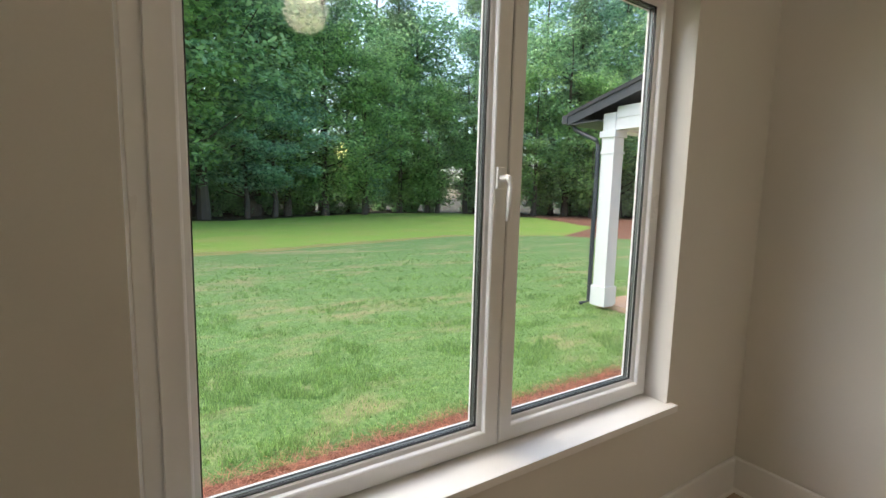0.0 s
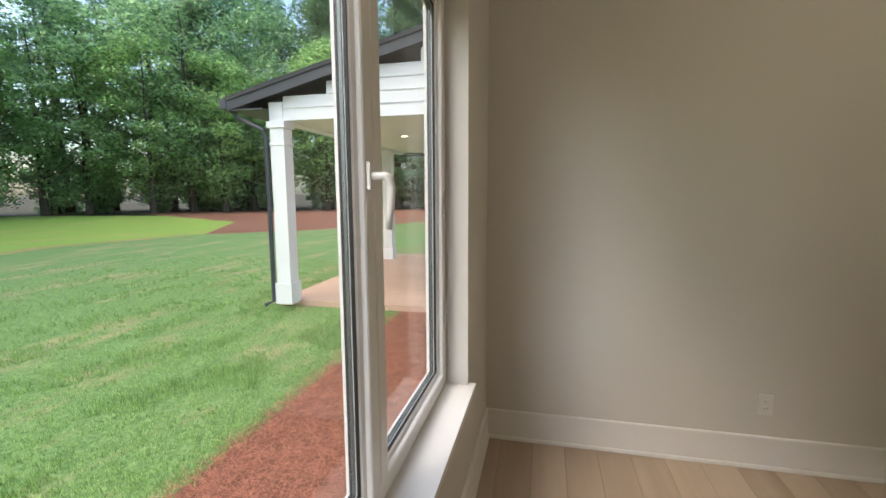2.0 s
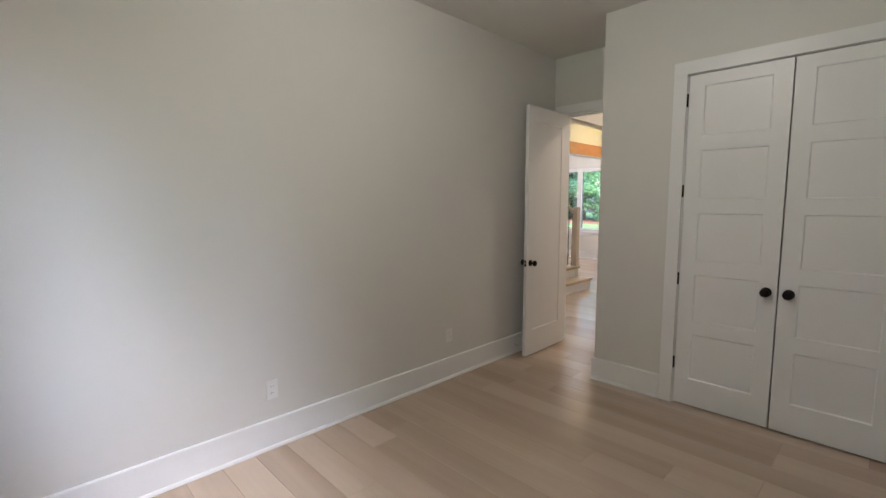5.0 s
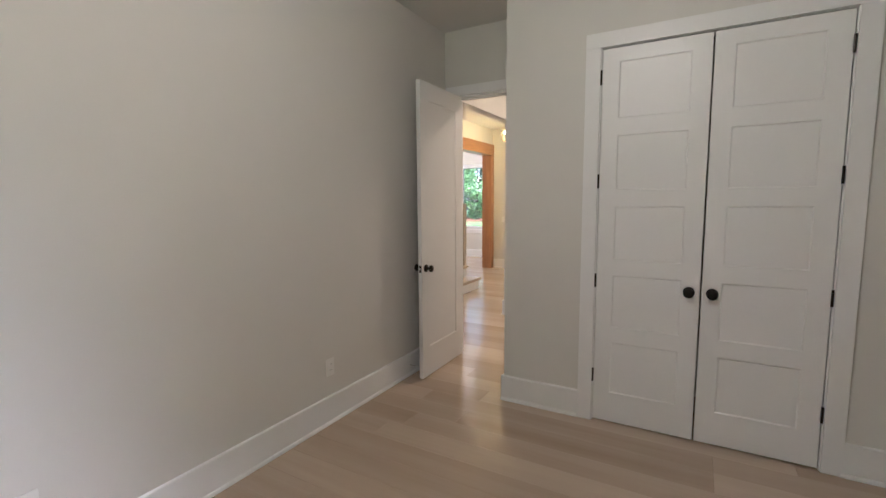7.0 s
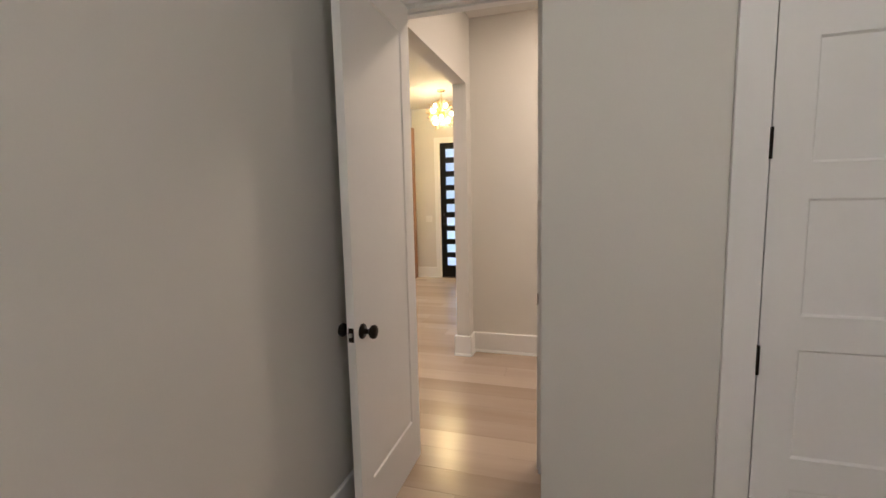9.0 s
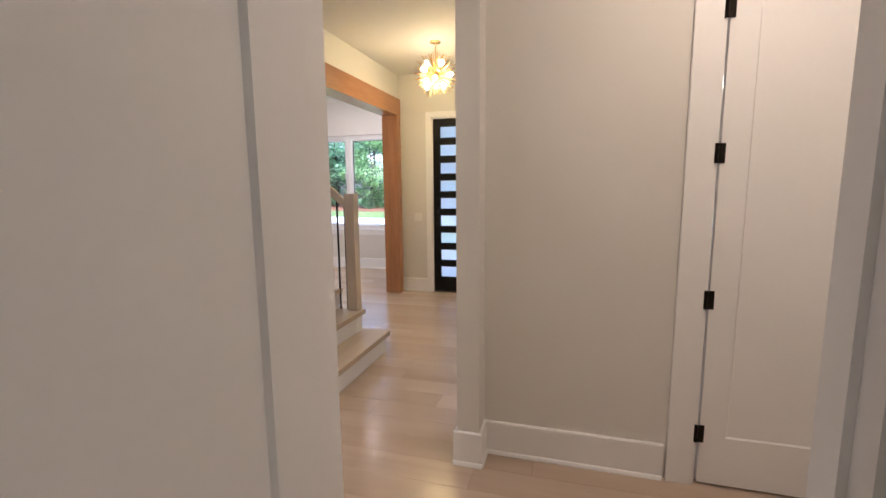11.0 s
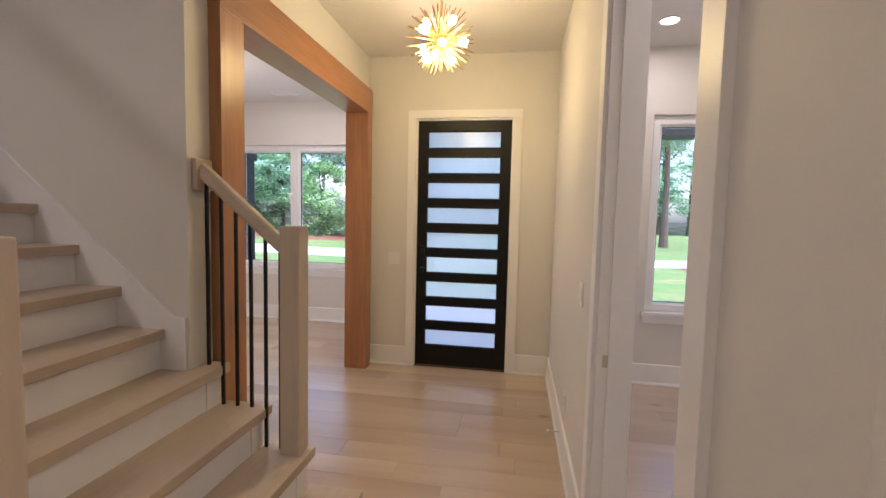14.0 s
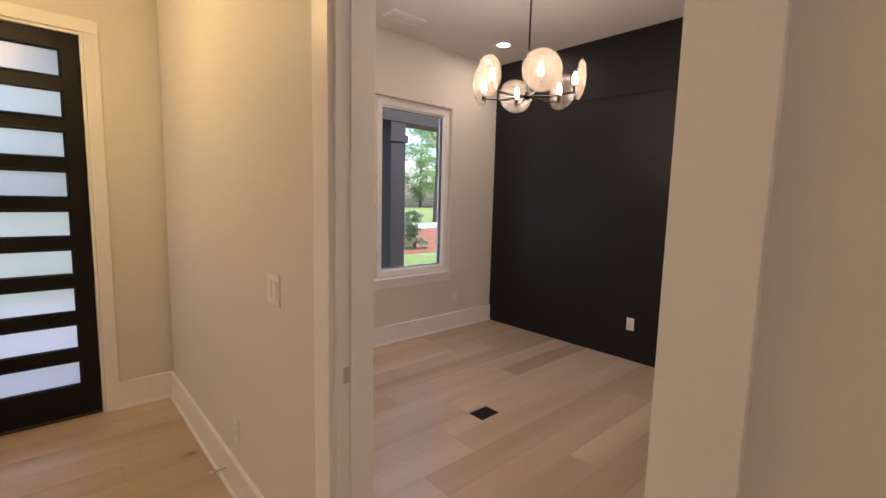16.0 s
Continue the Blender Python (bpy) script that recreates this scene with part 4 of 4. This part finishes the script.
sheet("mulch_bed", bed, GROUND + 0.008, STRAW, "red pine-straw mulch bed before the woods", "mulch bed")
sheet("mulch_bed", curve_strip([(-30, 1.41), (13, 1.41), (13, 3.1), (-30, 3.1)], 0.03, 5), GROUND + 0.006, STRAW, "red pine-straw mulch bed along the house wall", "mulch bed")
sheet("patio", [(6.38, 1.5), (11.9, 1.5), (11.9, 4.9), (6.38, 4.9)], -0.1, CONCRETE, "tan concrete patio slab under the porch", "patio", thick=0.15)

# front garden
sheet("front_lawn", curve_strip([(-60, -12.4), (40, -12.4), (40, -70), (-60, -70)], 0.05, 6), GROUND + 0.006, TURF, "green front lawn", "lawn")
sheet("mulch_bed", curve_strip([(-14, -15.6), (-3.4, -15.9), (-2.2, -19), (-2.8, -24), (-9, -27), (-20, -25)], 0.2, 7), GROUND + 0.014, STRAW, "red pine-straw bed with young shrubs", "mulch bed")
sheet("driveway", curve_strip([(8.0, -21.5), (16, -22.5), (30, -26), (30, -29.5), (15, -26.5), (7.0, -24.5), (-1.5, -25), (-40, -34), (-40, -31), (-2, -22)], 0.05, 8), GROUND + 0.02, DRIVE, "pale concrete driveway across the lawn", "driveway")
sheet("mulch_bed", curve_strip([(10, -31), (34, -36), (34, -45), (8, -40)], 0.4, 9), GROUND + 0.022, STRAW, "red pine-straw bed under the trees", "mulch bed")
sheet("walkway", [(-3.0, -13.4), (8, -13.4), (8, -9.3), (-3.0, -9.3)], GROUND + 0.1, DRIVE, "pale concrete front porch slab", "porch floor", thick=0.12)
DARK_POST = mat("dark_stained_post", (0.008, 0.009, 0.012), 0.6, var=0.2, bump=0.1)
for x, y in ((-0.62, -11.35), (7.72, -11.4)):
    p = thing("porch_post", "dark stained square front porch post", "post", pose(x, y, GROUND + 0.1), group="front porch posts")
    part("shaft", block(-0.14, -0.14, 0.0, 0.14, 0.14, 2.75), DARK_POST, p, bevel=0.006)
    part("capital", block(-0.17, -0.17, 2.45, 0.17, 0.17, 2.56), DARK_POST, p, bevel=0.006)
structure("porch_roof", block(-3.0, -11.6, 2.66, 8.2, -11.2, 2.95), DARK_POST, "dark stained porch beam", "porch beam")

# ---- back porch ----
WHITE_EXT = mat("white_exterior_paint", (0.78, 0.78, 0.77), 0.5, var=0.02, bump=0.05)
FASCIA = mat("charcoal_fascia", (0.045, 0.05, 0.06), 0.5, var=0.1, bump=0.05)
SHINGLE = mat("dark_shingles", (0.05, 0.05, 0.055), 0.9, var=0.25, scale=8, bump=0.5, bscale=50)
SOFFIT = mat("porch_ceiling_boards", (0.72, 0.70, 0.66), 0.6, var=0.03)
porch = thing("back_porch", "white covered back porch with square columns and charcoal fascia", "porch")
ROOF_Y, ROOF_Z, SL = 5.38, 2.98, 0.25
for x in (6.3, 8.48, 10.95):
    c = part("column", block(x - 0.115, 4.68 - 0.115, -0.1, x + 0.115, 4.68 + 0.115, 2.63), WHITE_EXT, porch, "white square porch column", bevel=0.004)
    part("plinth", block(x - 0.14, 4.68 - 0.14, -0.12, x + 0.14, 4.68 + 0.14, 0.2), WHITE_EXT, c, bevel=0.006)
    part("collar", block(x - 0.13, 4.68 - 0.13, 2.28, x + 0.13, 4.68 + 0.13, 2.32), WHITE_EXT, c, bevel=0.005)
    part("capital", block(x - 0.145, 4.68 - 0.145, 2.53, x + 0.145, 4.68 + 0.145, 2.628), WHITE_EXT, c, bevel=0.008)
part("beam", block(6.2, 4.58, 2.632, 12.0, 4.80, 2.90), WHITE_EXT, porch)
part("ceiling", block(6.26, 1.5, 2.66, 12.0, 4.58, 2.69), SOFFIT, porch)
for i in range(8):
    z0, z1 = 2.632 + i * 0.175, 2.632 + (i + 1) * 0.175
    y1 = min(4.80, ROOF_Y - (z1 - ROOF_Z + 0.2) / SL)
    if y1 > 1.6:
        bm = bmesh.new()
        ring(bm, [[(6.235, y, z0), (6.205, y, z0), (6.222, y, z1), (6.235, y, z1)] for y in (1.5, y1)])
        part("siding_board", bm, WHITE_EXT, porch)
bm = bmesh.new()
ring(bm, [[(x, ROOF_Y - 0.0, ROOF_Z - 0.0), (x, ROOF_Y, ROOF_Z - 0.06), (x, 1.0, ROOF_Z - 0.06 + SL * (ROOF_Y - 1.0)), (x, 1.0, ROOF_Z + SL * (ROOF_Y - 1.0))] for x in (6.02, 12.2)])
part("roof", bm, SHINGLE, porch)
bm = bmesh.new()
ring(bm, [[(x, ROOF_Y + 0.01, ROOF_Z - 0.012), (x, ROOF_Y + 0.01, ROOF_Z - 0.2), (x, 1.0, ROOF_Z - 0.2 + SL * (ROOF_Y - 1.0)), (x, 1.0, ROOF_Z - 0.012 + SL * (ROOF_Y - 1.0))] for x in (6.04, 6.07)])
part("rake_board", bm, FASCIA, porch)
part("gutter", block(6.03, ROOF_Y + 0.012, ROOF_Z - 0.17, 12.2, ROOF_Y + 0.13, ROOF_Z - 0.03), FASCIA, porch, "charcoal gutter", bevel=0.008)
bm = bmesh.new()
ring(bm, [[(x, y, z) for x, z in ((6.05, ROOF_Z - 0.2), (12.0, ROOF_Z - 0.2), (12.0, ROOF_Z - 0.18), (6.05, ROOF_Z - 0.18))] for y in (4.8, ROOF_Y)])
part("soffit", bm, FASCIA, porch)
part("downspout", tube(bmesh.new(), [(6.16, 5.40, 2.80), (6.16, 5.3, 2.70), (6.165, 4.88, 2.50), (6.17, 4.85, 2.40), (6.17, 4.85, -0.08), (6.12, 4.98, -0.14)], 0.035, 8), FASCIA, porch, "charcoal downspout")
fan = thing("ceiling_fan", "dark ceiling fan at rest under the porch", "ceiling fan", pose(9.75, 3.35, 2.66))
part("rod", tube(bmesh.new(), [(0, 0, 0), (0, 0, -0.22)], 0.012, 8), FASCIA, fan)
part("motor", lathe(bmesh.new(), [(0, -0.2), (0.07, -0.21), (0.10, -0.25), (0.09, -0.29), (0.03, -0.32), (0, -0.32)], 20), FASCIA, fan, smooth=True)
for i in range(5):
    bm = block(0.09, -0.06, -0.268, 0.62, 0.06, -0.26)
    bmesh.ops.transform(bm, matrix=pose(0, 0, 0, 0, 0, 72 * i + 10) @ pose(0, 0, -0.264, 10) @ pose(0, 0, 0.264), verts=bm.verts)
    part("blade", bm, FASCIA, fan, bevel=0.003)
downlight(8.53, 3.46, 2.66, 6, "porch_downlight", PORCH_LED)


# ---- trees ----
BARK = mat("bark", (0.11, 0.085, 0.065), 0.9, var=0.3, scale=6, bump=0.8, bscale=22, stretch=(1, 1, 0.25))


def leaf_mat(name, lo, hi):
    """Leaf surface: lit through, varied leaf by leaf."""
    m, n, l, b = shader(name)
    rnd = n.new("ShaderNodeNewGeometry").outputs["Random Per Island"]
    r = n.new("ShaderNodeValToRGB")
    e0, e1 = r.color_ramp.elements
    e0.color, e1.color = (*lo, 1), (*hi, 1)
    l.new(rnd, r.inputs[0])
    l.new(r.outputs[0], b.inputs["Base Color"])
    b.inputs["Roughness"].default_value = 0.5
    b.inputs["Specular IOR Level"].default_value = 0.35
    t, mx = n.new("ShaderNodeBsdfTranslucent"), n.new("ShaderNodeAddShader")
    l.new(r.outputs[0], t.inputs["Color"])
    l.new(b.outputs[0], mx.inputs[0])
    l.new(t.outputs[0], mx.inputs[1])
    l.new(mx.outputs[0], n["Material Output"].inputs["Surface"])
    return m


LEAVES = [leaf_mat("leaf_deep", (0.08, 0.15, 0.08), (0.29, 0.41, 0.215)), leaf_mat("leaf_fresh", (0.08, 0.15, 0.06), (0.30, 0.42, 0.175)), leaf_mat("leaf_blue", (0.08, 0.16, 0.11), (0.29, 0.42, 0.29)), leaf_mat("needle", (0.06, 0.105, 0.06), (0.14, 0.20, 0.105))]


def make_tree(name, label, seed, height, spread, low, leaf, clumps, per, size, lean=0.0, conifer=False, flat=0.55):
    """Tapered trunk, limbs, and a crown of leaf sprays set in uneven clumps."""
    rnd = random.Random(seed)
    t = thing(name, label, "tree")
    trunk = bmesh.new()
    r0 = height * 0.0135 + 0.04
    pts = [(lean * k / 7 * height * 0.12 + rnd.uniform(-0.1, 0.1) * (k > 0), rnd.uniform(-0.1, 0.1) * (k > 0), height * 0.93 * k / 7 - 0.1 * (k == 0)) for k in range(8)]
    tube(trunk, pts, 0, 9, [r0 * (1.35 if k == 0 else 1) * (1 - 0.9 * k / 7) + 0.01 for k in range(8)])
    centres = []
    for i in range(clumps):
        f = low + (1 - low) * (i + rnd.random()) / clumps
        a = rnd.uniform(0, 2 * math.pi)
        shape = (1.05 - f) * 1.1 if conifer else math.sin(math.pi * min(1, (f - low * 0.55) / (1.06 - low * 0.55))) ** 0.7
        rad = spread * shape * rnd.uniform(0.35, 1.0)
        base = Vector(pts[min(7, int(f * 7))])
        c = Vector((base.x + rad * math.cos(a), base.y + rad * math.sin(a), height * f + rnd.uniform(-0.3, 0.3)))
        start = Vector((base.x, base.y, max(height * f - rad * 0.55, height * low * 0.7)))
        if i % 2 == 0 and rad > 0.5:
            mid = (start + c) / 2 + Vector((0, 0, -0.12 * rad))
            tube(trunk, [start, mid, c], 0, 5, (r0 * 0.32 * (1.1 - f) + 0.015, r0 * 0.2 * (1.1 - f) + 0.012, 0.01))
        centres.append((c, (0.75 + 0.55 * rnd.random()) * spread * 0.34))
    part("trunk", trunk, BARK, t)
    verts, faces = [], []
    for c, cr in centres:
        for _ in range(per):
            d = Vector((rnd.gauss(0, 1), rnd.gauss(0, 1), rnd.gauss(0, 1) * flat))
            d = d.normalized() * cr * rnd.random() ** 0.42
            d.z *= flat + 0.15
            p = c + d
            s = size * rnd.uniform(0.6, 1.35)
            u = Vector((rnd.gauss(0, 1), rnd.gauss(0, 1), rnd.gauss(0, 0.45))).normalized()
            v = u.cross(Vector((rnd.gauss(0, 0.5), rnd.gauss(0, 0.5), 1))).normalized()
            w = 0.16 if conifer else 0.5
            k = len(verts)
            verts += [p - u * s * 0.5, p + v * s * w * 0.55 + u * s * 0.05, p + u * s * 0.5, p - v * s * w * 0.5 - u * s * 0.02]
            faces.append((k, k + 1, k + 2, k + 3))
    me = bpy.data.meshes.new("crown")
    me.from_pydata(verts, [], faces)
    me.materials.append(leaf)
    crown = new("crown", me)
    crown.parent = t
    return t


def plant(kinds, spots, seed):
    rnd = random.Random(seed)
    used = set()
    for i, (x, y, k, s) in enumerate(spots):
        m = pose(x, y, GROUND - 0.02, 0, 0, rnd.uniform(0, 360))
        src = kinds[k]
        if k not in used:
            used.add(k)
            src.matrix_basis = m @ Matrix.Diagonal((s, s, s, 1))
        else:
            c = copy_thing(src, m)
            c.scale = (s, s, s)


KINDS = [
    make_tree("oak_tree", "tall broadleaf tree with deep green crown at the wood's edge", 11, 17, 5.0, 0.16, LEAVES[0], 40, 230, 0.34),
    make_tree("poplar_tree", "tall slender tree with fresh green leaves", 12, 20, 4.2, 0.14, LEAVES[2], 38, 230, 0.32),
    make_tree("maple_tree", "low spreading broadleaf tree with blue-green layered leaves", 13, 8.5, 3.6, 0.22, LEAVES[2], 34, 230, 0.27, flat=0.4),
    make_tree("pine_tree", "tall pine with bare lower trunk and thin crown", 14, 22, 3.6, 0.42, LEAVES[3], 40, 260, 0.42, conifer=True),
    make_tree("gum_tree", "broadleaf tree with mid green uneven crown", 15, 14, 4.2, 0.1, LEAVES[1], 46, 230, 0.33),
    make_tree("undergrowth_tree", "dense dark green understorey sapling", 16, 5.0, 2.4, 0.04, LEAVES[0], 26, 200, 0.28),
    make_tree("cedar_tree", "dark evergreen with low dense branches", 17, 12, 4.0, 0.03, LEAVES[3], 60, 230, 0.3, conifer=True),
]
for k in KINDS:
    k["group"] = "trees of the wood"
rnd = random.Random(5)
spots = []
EDGE = [(-26, 27), (-10, 28.5), (2, 31), (12, 38), (22, 44), (30, 44), (38, 36), (46, 27), (52, 16), (56, 4)]
for (x0, y0), (x1, y1) in zip(EDGE, EDGE[1:]):
    n = max(3, int(math.hypot(x1 - x0, y1 - y0) / 3.0))
    out = Vector((y0 - y1, x1 - x0)).normalized()
    for i in range(n):
        f = (i + rnd.random() * 0.7) / n
        for row, off in enumerate((0.4, 5.0, 10.0)):
            o = off + rnd.uniform(-1.2, 1.6)
            x, y = x0 + (x1 - x0) * f + out.x * o + rnd.uniform(-1, 1), y0 + (y1 - y0) * f + out.y * o + rnd.uniform(-1, 1)
            k = rnd.choice(((2, 4, 0, 4), (0, 1, 4, 3, 0), (1, 0, 3, 1))[row])
            spots.append((x, y, k, rnd.uniform(0.9, 1.2) * (1.1, 1.28, 1.42)[row]))
        for o in (3.5, 8.0, 13.0):
            spots.append((x0 + (x1 - x0) * f + out.x * o, y0 + (y1 - y0) * f + out.y * o, 5, rnd.uniform(0.7, 1.2)))
# trees seen from the front rooms
for i in range(16):
    spots.append((7.5 + i * 1.9 + rnd.uniform(-1, 1), -37 - rnd.uniform(0, 7) - 0.1 * i, rnd.choice((6, 6, 0, 2, 5)), rnd.uniform(0.9, 1.3)))
for i in range(26):
    spots.append((-70 + i * 3.1 + rnd.uniform(-1, 1), -68 + rnd.uniform(-6, 6), rnd.choice((0, 4, 4, 1, 6)), rnd.uniform(0.75, 1.1)))
for x, y in ((-9.5, -30), (-13, -34), (-6.2, -36), (-17, -29), (-8, -42)):
    spots.append((x, y, 3, rnd.uniform(0.55, 0.75)))
plant(KINDS, spots, 3)

shrub = make_tree("shrub", "small young evergreen shrub in the straw bed", 21, 1.15, 0.42, 0.02, LEAVES[3], 34, 150, 0.11, conifer=True)
shrub["category"] = "shrub"
shrub["group"] = "front garden shrubs"
for i, (x, y, s) in enumerate(((-5.5, -16.9, 0.95), (-3.6, -22.5, 0.8), (-4.8, -23, 0.7), (-7.6, -20.5, 0.8), (-9.8, -23, 0.8), (14, -34, 0.9), (18, -36, 1.0))):
    m = pose(x, y, GROUND, 0, 0, 50 * i)
    if i == 0:
        shrub.matrix_basis = m
    else:
        copy_thing(shrub, m).scale = (s, s, s)

# ---- grass tufts and straw where the camera looks down on them ----
rnd = random.Random(8)


def scatter(name, label, n, area, inside, h, material, blades, z, flat=0.0):
    verts, faces = [], []
    k = 0
    while k < n:
        x, y = rnd.uniform(area[0], area[2]), rnd.uniform(area[1], area[3])
        if not inside(x, y):
            continue
        k += 1
        for _ in range(blades):
            a, s = rnd.uniform(0, 2 * math.pi), h * rnd.uniform(0.5, 1.3)
            bx0, by0 = x + rnd.gauss(0, 0.025), y + rnd.gauss(0, 0.025)
            lx, ly = math.cos(a) * s * (0.5 + flat), math.sin(a) * s * (0.5 + flat)
            wx, wy = -math.sin(a) * 0.0035, math.cos(a) * 0.0035
            i = len(verts)
            verts += [(bx0 - wx, by0 - wy, z), (bx0 + wx, by0 + wy, z), (bx0 + lx, by0 + ly, z + s * (1 - flat) + 0.006)]
            faces.append((i, i + 1, i + 2))
    me = bpy.data.meshes.new(name)
    me.from_pydata(verts, [], faces)
    me.materials.append(material)
    return tagged(new(name, me), label, "grass" if not flat else "mulch", kind="stuff")


BLADE = leaf_mat("grass_blade", (0.075, 0.135, 0.04), (0.26, 0.36, 0.125))
NEEDLE = leaf_mat("straw_needle", (0.12, 0.047, 0.028), (0.46, 0.22, 0.14))
scatter("grass_blades", "green blades of the sod lawn", 20000, (-3, 2.85, 11, 13), lambda x, y: not (x > 6.3 and y < 5.0) and rnd.random() < min(1, 9 / (x * x * 0.15 + y * y)), 0.024, BLADE, 6, GROUND + 0.01)
scatter("grass_tufts", "taller tufts and weeds standing in the sod", 2600, (-2, 3.0, 9, 11), lambda x, y: not (x > 6.3 and y < 5.0) and noise.noise((x * 0.9, y * 1.6, 3.0)) > 0.08 and rnd.random() < min(1, 12 / (x * x * 0.15 + y * y)), 0.06, BLADE, 16, GROUND + 0.01)
scatter("straw_needles", "loose reddish pine needles by the wall", 9000, (-1, 1.45, 7.5, 2.92), lambda x, y: x < 6.35, 0.10, NEEDLE, 5, GROUND + 0.008, 0.85)

# ---- floor boards ----
PW = 0.19
rnd = random.Random(4)
floor = structure("floor", block(-1.95, -10.75, -0.019, 9.6, 1.2, -0.004), mat("floor_joint", (0.12, 0.085, 0.06), 0.8), "light oak plank floor, matt finished", "floor")
lengths = (1.1, 1.5, 1.9, 2.2)


def plank_bm(bm, x, y, ln):
    g, b = 0.0003, 0.0007
    o = [(x + g, y + g), (x + ln - g, y + g), (x + ln - g, y + PW - g), (x + g, y + PW - g)]
    i = [(x + g + b, y + g + b), (x + ln - g - b, y + g + b), (x + ln - g - b, y + PW - g - b), (x + g + b, y + PW - g - b)]
    return ring(bm, [[(p, q, -0.004) for p, q in o], [(p, q, -0.0014) for p, q in o], [(p, q, 0.0) for p, q in i]])


shared = {}
for ln in lengths:
    bm = plank_bm(bmesh.new(), 0, 0, ln)
    bmesh.ops.recalc_face_normals(bm, faces=bm.faces)
    me = bpy.data.meshes.new("plank")
    bm.to_mesh(me)
    bm.free()
    me.materials.append(FLOOR_WOOD)
    shared[ln] = me
rest = []
count = 0
for row in range(63):
    y = -10.75 + row * PW
    x = -1.95
    while x < 8.5:
        ln = rnd.choice(lengths) if x > -1.9 or row % 3 else 1.1
        cx, cy = x + ln / 2, y + PW / 2
        near = (cy > -3.7 and 0.0 < cx < 3.2) or (-9.1 < cy <= -3.7 and 1.6 < cx < 5.4)
        if near and count < 300:
            o = new("plank", shared[ln])
            o.parent, o.location = floor, (x, y, 0)
            count += 1
        else:
            rest.append((x, y, ln))
        x += ln
bm = bmesh.new()
for x, y, ln in rest:
    plank_bm(bm, x, y, ln)
part("planks", bm, FLOOR_REST, floor)["kind"] = "stuff"
